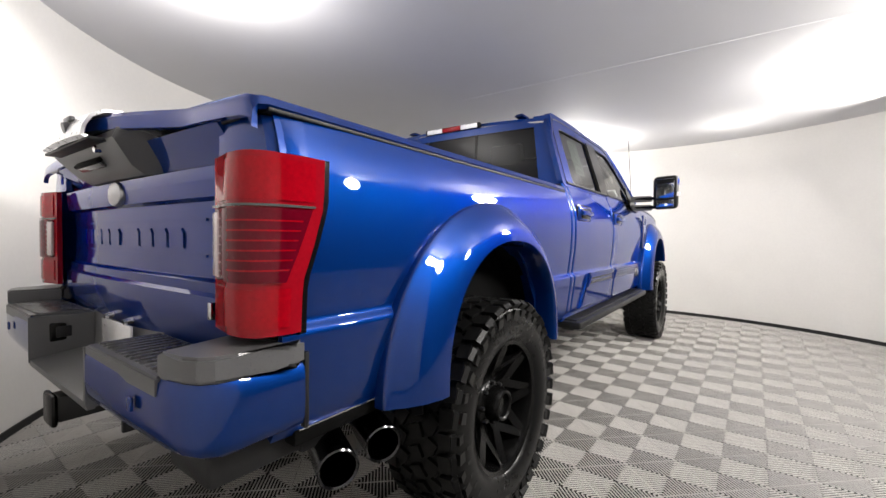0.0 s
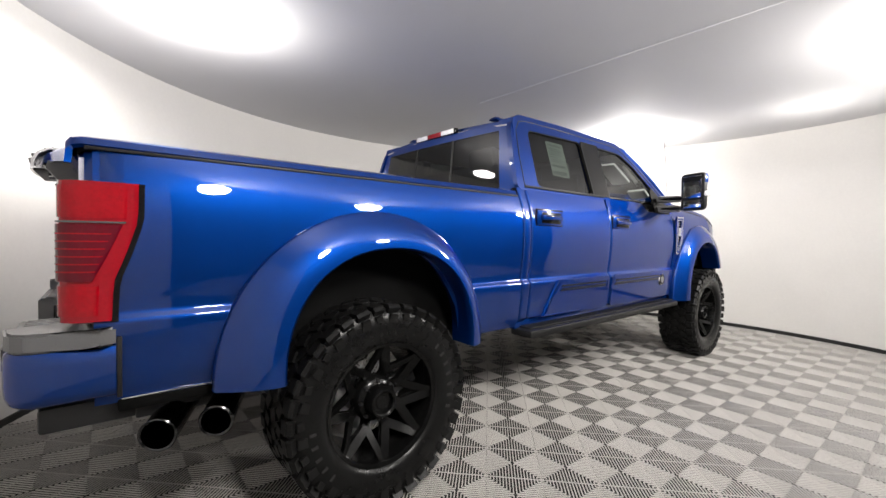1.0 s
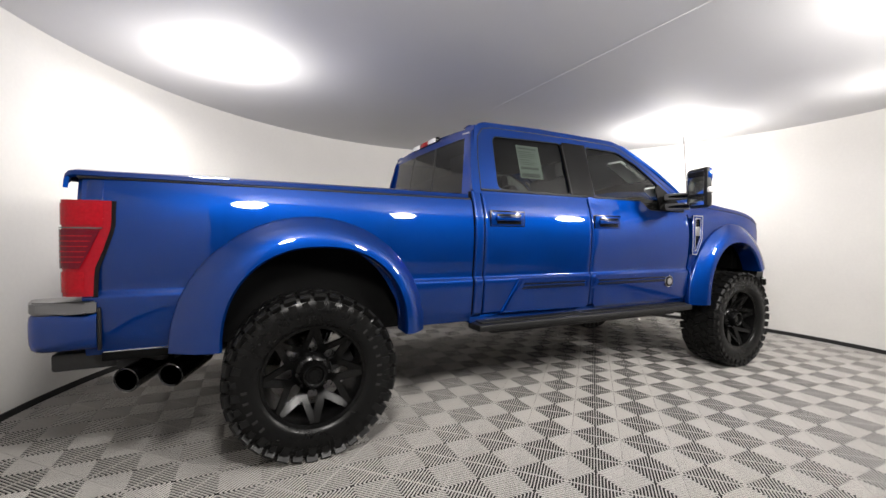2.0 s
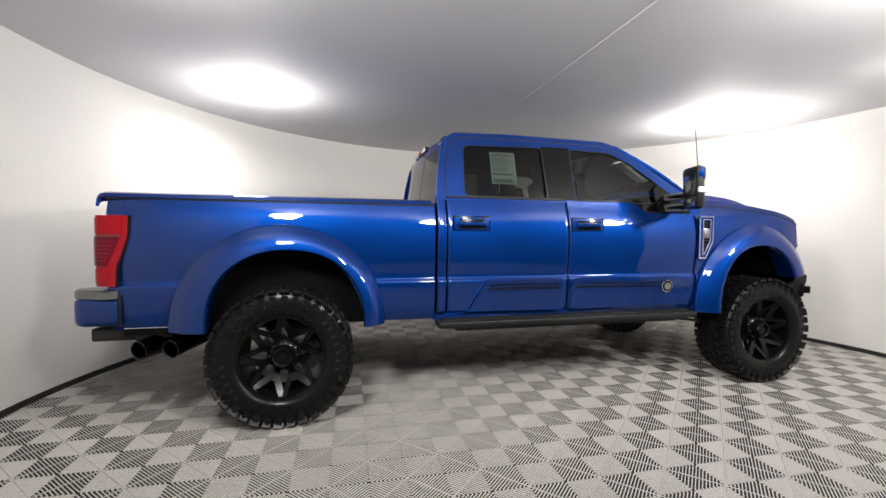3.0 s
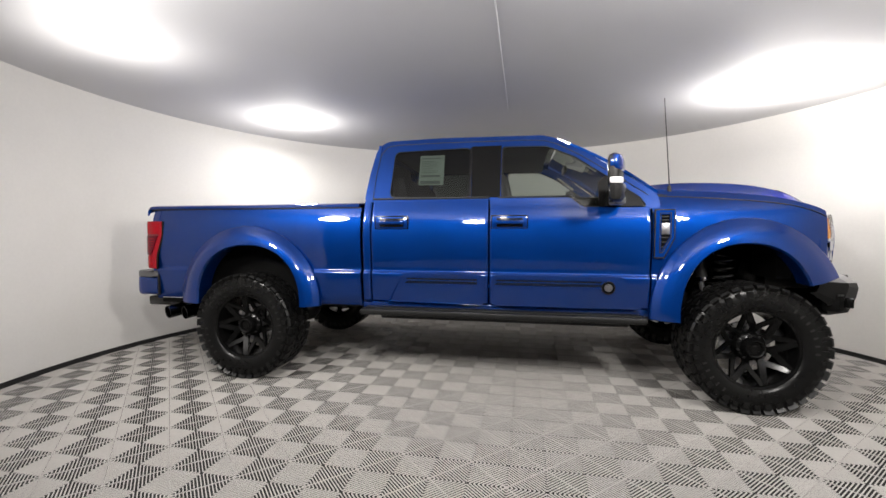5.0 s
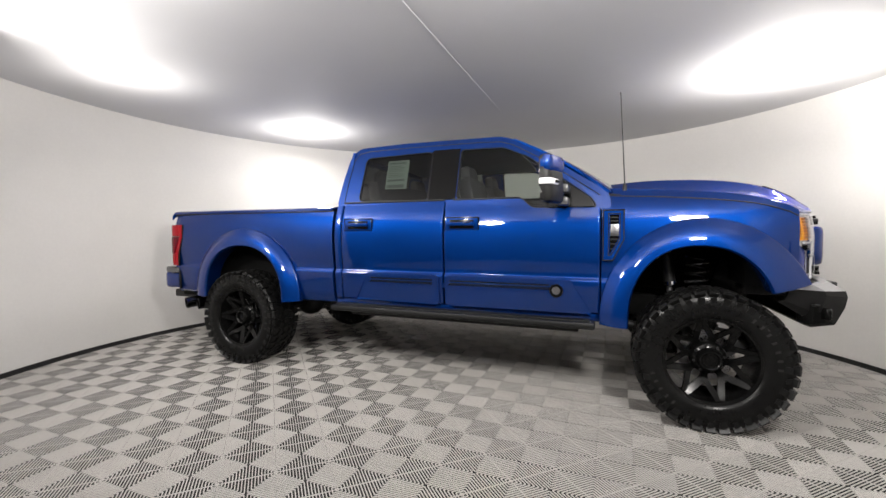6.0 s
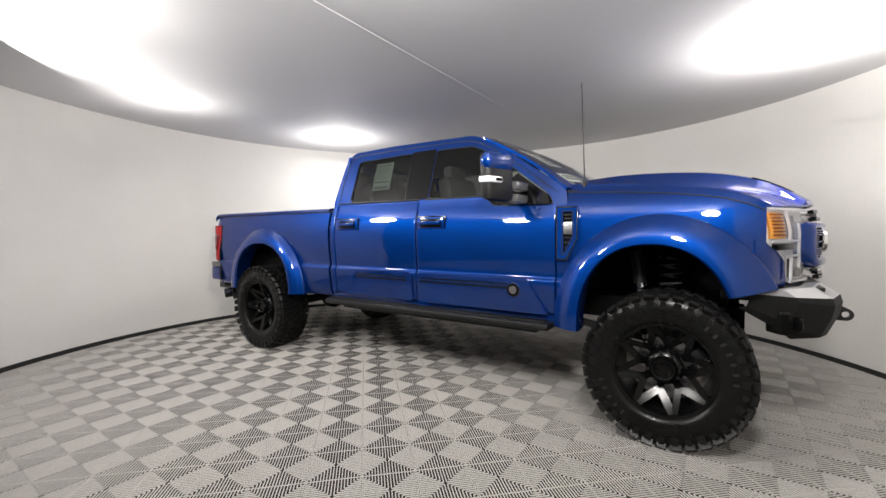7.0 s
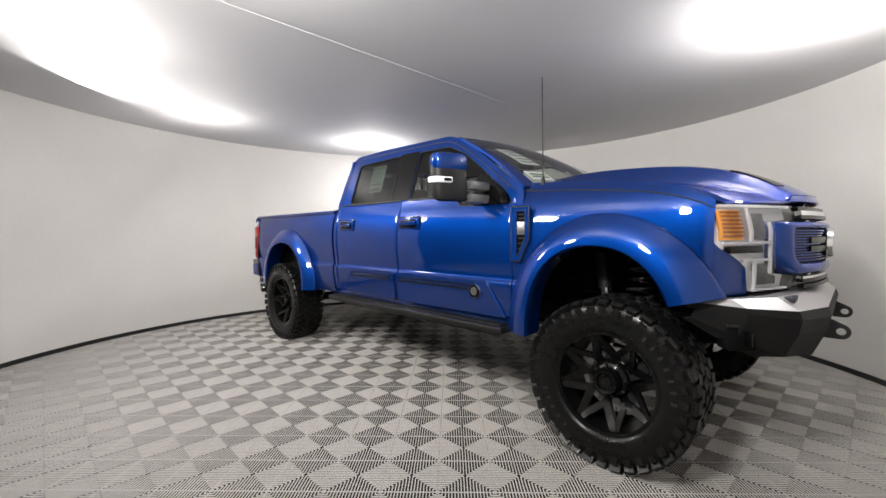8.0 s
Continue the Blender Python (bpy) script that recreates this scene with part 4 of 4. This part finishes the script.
    rb = part("rear_bumper", sheet(rows, 0.012), BLUE, truck, "blue painted rear bumper end", 50)
    # raised pad that wraps round the corner
    outer = [inset(x, y, 0.004) for x, y in plan[:7]] + [(-3.278, 0.84)]
    inner = [inset(x, y, 0.20) for x, y in reversed(plan[:4])]
    bm = cut([(x, s * y) for x, y in outer + [(-3.10, 0.80)] + [(x, max(y, 0.80)) for x, y in inner]], [], lambda u, v, d: (u, v, 0.873 + d), 0.060)
    bmesh.ops.bevel(bm, geom=[e for e in bm.edges if len(e.link_faces) == 2 and e.calc_face_angle(0) > 0.6], offset=0.008, segments=2, affect="EDGES")
    part("corner_pad", bm, GREY, rb, "grey plastic corner pad", 25)
    # lower ribbed step
    bm = cut([(-3.284, s * 0.84), (-3.290, s * 0.36), (-3.09, s * 0.36), (-3.09, s * 0.84)], [], lambda u, v, d: (u, v, 0.825 + d), 0.050)
    bmesh.ops.bevel(bm, geom=[e for e in bm.edges if len(e.link_faces) == 2 and e.calc_face_angle(0) > 0.6], offset=0.006, segments=2, affect="EDGES")
    part("step_pad", bm, GREY, rb, "grey ribbed step pad", 25)
    for y in steps(0.39, 0.80, 12):
        bm = box(bmesh.new(), (-3.185, s * y, 0.877), (0.16, 0.017, 0.007), bevel=0.002)
        part("tread_rib", bm, LAMPGREY, rb)
    bm = box(bmesh.new(), (-3.294, s * 0.72, 0.79), (0.008, 0.026, 0.034), bevel=0.003)
    part("parking_sensor", bm, BLUE, rb)
    bm = box(bmesh.new(), (-2.996, s * 0.992, 0.80), (0.014, 0.02, 0.20), bevel=0.003)
    part("bumper_gap", bm, BLACK, rb)
    # inner cheek of the centre recess
    rows = [[(x, s * y, z) for x, y in ((-3.292, 0.362), (-3.22, 0.355), (-3.09, 0.335))] for z in (0.69, 0.75, 0.82, 0.868)]
    part("inner_cheek", sheet(rows, 0.012), GREY, rb)
    if s > 0:
        bm = box(bmesh.new(), (-3.19, 0.345, 0.80), (0.085, 0.016, 0.075), bevel=0.006)
        part("tow_socket", bm, GLOSS, rb, "black trailer socket")
        bm = box(bmesh.new(), (-3.19, 0.336, 0.80), (0.05, 0.008, 0.045), bevel=0.004)
        part("socket_cap", bm, STEEL, rb)
rows = [[(x, y, z) for y in steps(-0.36, 0.36, 6)] for x, z in ((-3.07, 0.91), (-3.085, 0.88), (-3.095, 0.73), (-3.27, 0.705), (-3.288, 0.70), (-3.288, 0.68))]
rb = part("rear_bumper_centre", sheet(rows, 0.02), GREY, truck, "grey centre step of the rear bumper")
bm = box(bmesh.new(), (-3.110, 0.0, 0.805), (0.010, 0.30, 0.13), bevel=0.004)
part("plate_holder", bm, WHITELENS, rb, "blank white plate panel")
for y in (-0.10, 0.10):
    bm = rod(bmesh.new(), (-3.085, y, 0.885), (-3.12, y, 0.880), 0.012, 0.010, 12)
    part("plate_lamp", bm, CHROME, rb)
bm = box(bmesh.new(), (-3.17, 0, 0.60), (0.24, 0.09, 0.09), bevel=0.01)
box(bm, (-3.02, 0, 0.60), (0.10, 1.1, 0.09), bevel=0.012)
box(bm, (-3.08, 0.28, 0.60), (0.20, 0.02, 0.10), bevel=0.004)
box(bm, (-3.08, -0.28, 0.60), (0.20, 0.02, 0.10), bevel=0.004)
part("tow_hitch", bm, STEEL, truck, "black tow hitch receiver")
bm = box(bmesh.new(), (-3.298, 0, 0.60), (0.02, 0.11, 0.11), bevel=0.01)
part("hitch_collar", bm, GLOSS, truck)
bm = box(bmesh.new(), (-3.03, -0.80, 0.633), (0.34, 0.22, 0.085), bevel=0.014)
part("bumper_mount", bm, STEEL, truck)

# twin exhaust
bm = box(bmesh.new(), (-2.90, -0.885, 0.622), (0.10, 0.06, 0.075), bevel=0.006)
box(bm, (-2.80, -0.885, 0.625), (0.12, 0.02, 0.055), bevel=0.005)
part("exhaust_bracket", bm, STEEL, truck)
for x0 in (-2.895, -2.715):
    end = (x0 + 0.0, -1.005, 0.545)
    bm = spun([(0.056, 0.30), (0.059, 0.02), (0.061, 0.0), (0.057, -0.004), (0.051, 0.0), (0.049, 0.02), (0.045, 0.30)], 28, "y", closed=True)
    turn = Vector((-0.42, -0.90, -0.10)).to_track_quat("-Y", "Z").to_matrix().to_4x4()
    bmesh.ops.transform(bm, verts=bm.verts, matrix=Matrix.Translation(end) @ turn)
    tip = part("exhaust_tip", bm, DARKCHROME, truck, "dark chrome round exhaust tip")
bm = rod(bmesh.new(), (-2.70, -0.74, 0.56), (-2.45, -0.55, 0.60), 0.05, 0.05, 16)
rod(bm, (-2.85, -0.73, 0.56), (-2.60, -0.72, 0.57), 0.05, 0.05, 16)
rod(bm, (-2.45, -0.55, 0.60), (-0.6, -0.45, 0.62), 0.045, 0.045, 14)
part("exhaust_pipe", bm, STEEL, truck)

# ---- wheels ----
def tyre_mesh():
    half = 0.16
    prof = [(0.272, -half + 0.05), (0.278, -half + 0.028), (0.29, -half + 0.010), (0.31, -half - 0.002), (0.335, -half - 0.009), (0.365, -half - 0.010), (0.40, -half - 0.004), (0.43, -half + 0.006), (0.449, -half + 0.022), (0.453, -0.10), (0.453, 0.10), (0.449, half - 0.022), (0.43, half - 0.006), (0.39, half + 0.004), (0.33, half + 0.004), (0.275, half - 0.03)]
    bm = spun(prof, 72, "y")
    return bm


def tread_mesh():
    """Closely packed lugs: three staggered rows on the crown, scalloped shoulder blocks and short sidewall biters."""
    bm = bmesh.new()
    n = 36
    step = 2 * math.pi / n
    rows = ((-0.132, 0.054, 0.058, 6, 0.0, 0.018), (-0.070, 0.050, 0.054, -26, 0.45, 0.016), (0.0, 0.054, 0.050, 24, 0.95, 0.016), (0.070, 0.050, 0.054, -26, 0.40, 0.016), (0.132, 0.054, 0.058, -6, 0.85, 0.018))
    for i in range(n):
        for y, w, l, skew, shift, h in rows:
            a = (i + shift) * step
            m = Matrix.Rotation(-a, 4, "Y") @ Matrix.Translation((0.4515 + h / 2 - 0.003, y, 0)) @ Matrix.Rotation(radians(skew), 4, "X")
            box(bm, (0, 0, 0), (1, 1, 1), m @ Matrix.Diagonal((h, w * (1.05 if i % 2 else 0.95), l * (1.06 if i % 2 else 0.94), 1)))
        for side, lag in ((-1, 0.0), (1, 0.85)):
            a = (i + lag) * step
            wide = 0.060 if i % 2 else 0.050
            m = Matrix.Rotation(-a, 4, "Y") @ Matrix.Translation((0.4405, side * 0.1555, 0)) @ Matrix.Rotation(side * radians(40), 4, "Z")
            box(bm, (0, 0, 0), (1, 1, 1), m @ Matrix.Diagonal((0.046 if i % 2 else 0.038, 0.019, wide, 1)))
            long = 0.050 if i % 2 else 0.030
            m = Matrix.Rotation(-a, 4, "Y") @ Matrix.Translation((0.424 - long / 2, side * 0.1630, 0)) @ Matrix.Rotation(side * radians(8), 4, "Z") @ Matrix.Rotation(radians(10 if i % 2 else -8), 4, "Y")
            box(bm, (0, 0, 0), (1, 1, 1), m @ Matrix.Diagonal((long, 0.013, wide * 0.66, 1)))
    return bm


def rim_mesh():
    return spun([(0.276, -0.118), (0.292, -0.138), (0.286, -0.146), (0.268, -0.138), (0.262, -0.11), (0.250, -0.03), (0.240, 0.10), (0.27, 0.14), (0.285, 0.13)], 64, "y")


def spoke_mesh():
    """One forked spoke, standing up from the hub along z."""
    pts = [(-0.029, 0.06), (-0.014, 0.118), (-0.019, 0.140), (-0.102, 0.234), (-0.084, 0.254), (-0.067, 0.236), (0.0, 0.156), (0.067, 0.236), (0.084, 0.254), (0.102, 0.234), (0.019, 0.140), (0.014, 0.118), (0.029, 0.06)]
    bm = cut(pts, [], lambda u, v, d: (u, -0.130 + 0.115 * (0.26 - v) / 0.19 + d, v), 0.03)
    bmesh.ops.bevel(bm, geom=[e for e in bm.edges if len(e.link_faces) == 2 and e.calc_face_angle(0) > 0.6], offset=0.006, segments=2, affect="EDGES")
    return bm


def fresh(bm, mat, sharp=30):
    mesh = bpy.data.meshes.new("shape")
    bmesh.ops.recalc_face_normals(bm, faces=bm.faces)
    bm.to_mesh(mesh)
    bm.free()
    mesh.materials.append(mat)
    mesh.shade_smooth()
    mesh.set_sharp_from_angle(angle=radians(sharp))
    return mesh


RIM, TYRE, SPOKE, TREAD = fresh(rim_mesh(), GLOSS), fresh(tyre_mesh(), RUBBER), fresh(spoke_mesh(), GLOSS), fresh(tread_mesh(), TREADRUBBER)
bm = spun([(0.0, -0.112), (0.030, -0.112), (0.034, -0.108), (0.046, -0.108), (0.050, -0.126), (0.056, -0.132), (0.064, -0.130), (0.072, -0.118), (0.076, -0.07), (0.092, -0.062), (0.104, -0.05), (0.110, -0.03), (0.110, 0.0)], 40, "y")
CAP = fresh(bm, GLOSS)
bm = rod(bmesh.new(), (0, -0.05, 0.090), (0, -0.078, 0.090), 0.009, 0.008, 6)
NUT = fresh(bm, STEEL)
bm = spun([(0.0, 0.03), (0.17, 0.03), (0.17, 0.05), (0.0, 0.05)], 32, "y")
DISC = fresh(bm, ALLOY)
bm = box(bmesh.new(), (0.13, 0.0, 0.10), (0.07, 0.08, 0.16), pose(0, 0, 0, 0, 45, 0), bevel=0.01)
CALIPER = fresh(bm, STEEL)
bm = box(bmesh.new(), (0, -0.1698, 0), (0.013, 0.0025, 0.028))
MARK = fresh(bm, LETTER)


def wheel(x, y, turn, spin):
    """A wheel with its outer face towards -y before the turn."""
    hub = place("wheel", RIM, None, truck, "gloss black alloy wheel with off-road tyre", 0)
    hub.matrix_basis = pose(x, y, HUB_Z, 0, spin, turn) if not turn else pose(x, y, HUB_Z, 0, 0, turn) @ pose(0, 0, 0, 0, spin, 0)
    place("tyre", TYRE, None, hub, "chunky black all-terrain tyre", 0)
    tagged(place("tread", TREAD, None, hub, "", 0), "blocky tread lugs", kind="stuff")
    place("hub_cap", CAP, None, hub, "", 0)
    place("brake_disc", DISC, None, hub, "", 0)
    place("caliper", CALIPER, None, hub, "", 0)
    for i in range(8):
        place("spoke", SPOKE, None, hub, "", 0).rotation_euler = (0, 2 * math.pi * i / 8, 0)
        place("lug_nut", NUT, None, hub, "", 0).rotation_euler = (0, 2 * math.pi * (i + 0.5) / 8, 0)
    for i in (3, 4, 5, 6, 7, 8, 9, 23, 24, 25, 26, 27):
        a = 2 * math.pi * i / 40
        place("sidewall_mark", MARK, None, hub, "", 0).matrix_basis = pose(0, 0, 0, 0, math.degrees(a), 0) @ pose(0, 0, 0.36)
    return hub


for x, y, turn, spin in ((AXLE_R, -0.95, 0, 22.5), (AXLE_F, -0.95, 0, 10), (AXLE_R, 0.95, 180, 5), (AXLE_F, 0.95, 180, 30)):
    wheel(x, y, turn, spin)

# ---- under the body ----
for s in (-1, 1):
    bm = box(bmesh.new(), (-0.25, s * 0.43, 0.72), (5.4, 0.08, 0.17), bevel=0.012)
    part("frame_rail", bm, DARK, truck)
    bm = bmesh.new()
    for i in range(7):
        a = -1 + i / 3
        box(bm, (AXLE_R, s * 0.55, 0.60 + 0.012 * i), (1.5 - 0.16 * i, 0.07, 0.011))
    part("leaf_spring", bm, STEEL, truck)
    bm = rod(bmesh.new(), (AXLE_R + 0.12, s * 0.62, 0.50), (AXLE_R + 0.32, s * 0.60, 1.02), 0.032, 0.032, 16)
    part("rear_shock", bm, CHROME, truck)
    bm = rod(bmesh.new(), (1.88, s * 0.66, 0.55), (1.80, s * 0.62, 1.16), 0.020, 0.020, 16)
    shock = part("front_shock", bm, ALLOY, truck, "silver shock absorber shaft")
    bm = rod(bmesh.new(), (1.838, s * 0.640, 0.93), (1.80, s * 0.62, 1.16), 0.042, 0.042, 16)
    part("shock_body", bm, STEEL, shock)
    bm = rod(bmesh.new(), (1.872, s * 0.656, 0.58), (1.862, s * 0.650, 0.68), 0.038, 0.038, 16)
    part("shock_foot", bm, STEEL, shock)
    bm = rod(bmesh.new(), (1.842, s * 0.642, 0.905), (1.838, s * 0.640, 0.935), 0.046, 0.046, 16)
    part("shock_collar", bm, CHROME, shock)
    bm = bmesh.new()
    turns, n = 6.5, 110
    pts = [(2.03 + 0.075 * math.cos(2 * math.pi * turns * i / n), s * 0.56 + 0.075 * math.sin(2 * math.pi * turns * i / n), 0.70 + 0.42 * i / n) for i in range(n + 1)]
    for a, b in zip(pts, pts[1:]):
        rod(bm, a, b, 0.011, 0.011, 6)
    part("coil_spring", bm, SPRING, truck)
    bm = rod(bmesh.new(), (1.95, s * 0.50, 0.50), (1.05, s * 0.42, 0.62), 0.03, 0.03, 12)
    part("radius_arm", bm, STEEL, truck)
    bm = box(bmesh.new(), (2.28, s * 0.52, 1.0), (0.25, 0.05, 0.34), pose(0, 0, 0, 0, 18, 0), bevel=0.01)
    part("front_bracket", bm, GLOSS, truck)
bm = rod(bmesh.new(), (AXLE_R, -0.85, HUB_Z), (AXLE_R, 0.85, HUB_Z), 0.05, 0.05, 18)
part("rear_axle", bm, STEEL, truck)
bm = bmesh.new()
bmesh.ops.create_uvsphere(bm, u_segments=24, v_segments=14, radius=0.17, matrix=pose(AXLE_R, 0, HUB_Z))
part("differential", bm, STEEL, truck)
bm = rod(bmesh.new(), (AXLE_F, -0.85, HUB_Z), (AXLE_F, 0.85, HUB_Z), 0.045, 0.045, 18)
part("front_axle", bm, STEEL, truck)
bm = bmesh.new()
bmesh.ops.create_uvsphere(bm, u_segments=24, v_segments=14, radius=0.15, matrix=pose(AXLE_F, 0.25, HUB_Z))
part("front_differential", bm, STEEL, truck)
bm = rod(bmesh.new(), (2.22, -0.75, 0.45), (2.22, 0.75, 0.47), 0.022, 0.022, 12)
part("tie_rod", bm, STEEL, truck)
bm = rod(bmesh.new(), (AXLE_R, 0, HUB_Z + 0.02), (0.2, 0, 0.62), 0.05, 0.05, 16)
part("drive_shaft", bm, STEEL, truck)
bm = box(bmesh.new(), (0.75, 0, 0.68), (1.0, 0.5, 0.26), bevel=0.05)
part("gearbox", bm, DARK, truck)
bm = box(bmesh.new(), (-0.35, 0.55, 0.68), (1.1, 0.35, 0.24), bevel=0.04)
part("fuel_tank", bm, DARK, truck)
bm = box(bmesh.new(), (0.2, 0, 0.80), (2.3, 1.72, 0.08), bevel=0.01)
part("cab_floor", bm, DARK, truck)
bm = box(bmesh.new(), (1.95, 0, 1.15), (0.9, 0.84, 0.6), bevel=0.06)
part("engine", bm, DARK, truck)

# ---- inside the cab ----
def seat(x, y, w, name="seat"):
    bm = box(bmesh.new(), (x, y, 1.18), (0.50, w, 0.16), bevel=0.05)
    ob = part(name, bm, SEAT, truck, "dark grey cloth seat")
    bm = box(bmesh.new(), (x - 0.27, y, 1.50), (0.14, w, 0.62), pose(0, 0, 0, 0, -12, 0), bevel=0.05)
    part("seat_back", bm, SEAT, ob)
    for k in ([0] if w < 0.8 else [-0.42, 0.42]):
        bm = box(bmesh.new(), (x - 0.35, y + k, 1.83), (0.10, 0.27, 0.18), pose(0, 0, 0, 0, -8, 0), bevel=0.035)
        part("headrest", bm, SEAT, ob)
        bm = rod(bmesh.new(), (x - 0.33, y + k - 0.06, 1.70), (x - 0.34, y + k - 0.06, 1.80), 0.007, 0.007, 8)
        rod(bm, (x - 0.33, y + k + 0.06, 1.70), (x - 0.34, y + k + 0.06, 1.80), 0.007, 0.007, 8)
        part("headrest_post", bm, CHROME, ob)


for y in (-0.42, 0.42):
    seat(0.52, y, 0.52)
seat(-0.40, 0, 1.4, "rear_bench")
bm = box(bmesh.new(), (1.22, 0, 1.42), (0.34, 1.66, 0.30), bevel=0.07)
part("dashboard", bm, TRIM, truck, "dark moulded dashboard")
bm = bmesh.new()
for i in range(28):
    a, b = 2 * math.pi * i / 28, 2 * math.pi * (i + 1) / 28
    f = lambda t: (0.98 - 0.06 * math.sin(t), 0.42 + 0.19 * math.cos(t), 1.52 + 0.18 * math.sin(t))
    rod(bm, f(a), f(b), 0.016, 0.016, 8)
rod(bm, (0.98, 0.24, 1.52), (0.98, 0.60, 1.52), 0.014, 0.014, 8)
rod(bm, (0.98, 0.42, 1.52), (1.15, 0.42, 1.45), 0.05, 0.03, 14)
part("steering_wheel", bm, TRIM, truck)
bm = box(bmesh.new(), (0.80, 0, 1.92), (0.03, 0.24, 0.07), bevel=0.012)
part("cabin_mirror", bm, BLACK, truck)
for s in (-1, 1):
    bm = rod(bmesh.new(), (0.80, s * 0.74, 1.93), (0.98, s * 0.78, 1.80), 0.014, 0.014, 8)
    part("grab_handle", bm, HEADLINER, truck)
    bm = box(bmesh.new(), (0.2, s * 0.86, 1.40), (2.2, 0.04, 0.36), bevel=0.01)
    part("door_card", bm, TRIM, truck)

# papers on the glass
bm = cut([(-0.49, 1.70), (-0.275, 1.70), (-0.275, 1.965), (-0.49, 1.965)], [], lambda u, v, d: (u, -(glass_y(v) - 0.024 - d), v), 0.002)
sheet_ob = tagged(part("window_sticker", bm, PAPER, None), "printed paper sheet stuck inside the rear door glass", "paper")
for i, (z, w, h) in enumerate(((1.945, 0.17, 0.012), (1.915, 0.12, 0.006), (1.90, 0.16, 0.005), (1.885, 0.14, 0.005), (1.87, 0.15, 0.005), (1.85, 0.10, 0.006), (1.83, 0.15, 0.005), (1.815, 0.13, 0.005), (1.79, 0.17, 0.018), (1.74, 0.17, 0.03))):
    bm = cut([(-0.475, z - h), (-0.475 + w, z - h), (-0.475 + w, z), (-0.475, z)], [], lambda u, v, d: (u, -(glass_y(v) - 0.0225 - d), v), 0.001)
    part("print_line", bm, INK, sheet_ob)
for (u0, u1), (v0, v1), lines in (((-0.74, -0.50), (0.24, 0.58), (0.30, 0.38, 0.46, 0.52)), ((-0.86, -0.62), (0.72, 0.85), (0.76, 0.80))):
    rows = [[screen_point(u, v, -0.008) for u in steps(u0, u1, 3)] for v in steps(v0, v1, 3)]
    paper = tagged(part("screen_sticker", sheet(rows, 0.001), NOTICE, None), "white paper sheet inside the windscreen", "paper")
    for v in lines:
        rows = [[screen_point(u, v + k, -0.0045) for u in steps(u0 + 0.02, u1 - 0.04, 3)] for k in (0, 0.022)]
        part("print_line", sheet(rows, 0.001), INK, paper)

# ---- ribbed floor tiles ----
PITCH, TURN = 0.287, 43.9
PHASE_U, PHASE_V = 0.085, 0.155
RIBS = 18


def tile_faces():
    """One tile: four triangles of ribs, each square to its edge, and a thin rim. Corners are (u, v, z)."""
    verts, faces = [], []
    h, p = PITCH / 2 - 0.0008, PITCH / RIBS

    def bar(u0, u1, v0, v1, k, z=0.0, foot=0.0):
        c, s = (1, 0, -1, 0)[k], (0, 1, 0, -1)[k]
        n = len(verts)
        for z_, f in ((z, 0.0), (-0.0047, foot)):
            for u, v in ((u0 - f, v0), (u1 + f, v0), (u1 + f, v1), (u0 - f, v1)):
                verts.append((u * c - v * s, u * s + v * c, z_))
        faces.extend([(n, n + 1, n + 2, n + 3), (n, n + 3, n + 7, n + 4), (n + 1, n + 5, n + 6, n + 2), (n + 3, n + 2, n + 6, n + 7)])

    for k in range(4):
        for i in range(RIBS):
            u = (i + 0.5) * p - PITCH / 2
            bar(u - p * 0.14, u + p * 0.14, -h + 0.001, -abs(u) - p * 0.1, k, 0.0, p * 0.02)
        bar(-h, h, -h, -h + 0.0012, k, -0.0012)
    return verts, faces


VERTS, FACES = tile_faces()
tile_mesh = bpy.data.meshes.new("tile")
tile_mesh.from_pydata(VERTS, [], FACES)
tile_mesh.materials.append(TILE)
spots = []
ca, sa = math.cos(radians(TURN)), math.sin(radians(TURN))
for i in range(-24, 25):
    for j in range(-24, 25):
        u, v = PHASE_U + (i + 0.5) * PITCH, PHASE_V + (j + 0.5) * PITCH
        x, y = u * ca - v * sa, u * sa + v * ca
        if math.hypot(x - ROOM_X, y - ROOM_Y) < ROOM_R + 0.2:
            spots.append((x, y))
near = [q for q in spots if q[1] < -1.15 and math.hypot(q[0] - ROOM_X, q[1] - ROOM_Y) < ROOM_R - 0.1]
near = sorted(near, key=lambda q: q[1])[-300:]
chosen = set(near)
for x, y in near:
    ob = new("floor_tile", tile_mesh)
    ob.parent = floor
    ob.matrix_basis = pose(x, y, 0, 0, 0, TURN)
base = np.array(VERTS)
base = np.c_[base[:, 0] * ca - base[:, 1] * sa, base[:, 0] * sa + base[:, 1] * ca, base[:, 2]]
quads = np.array(FACES)
rest = [q for q in spots if q not in chosen]
allv = np.concatenate([base + (x, y, 0) for x, y in rest])
allf = np.concatenate([quads + len(base) * i for i in range(len(rest))])
mesh = bpy.data.meshes.new("far_tiles")
mesh.from_pydata(allv.tolist(), [], allf.tolist())
mesh.materials.append(TILE)
far = new("far_floor_tiles", mesh)
far.parent = floor
tagged(far, "ribbed grey interlocking floor tiles", kind="stuff")
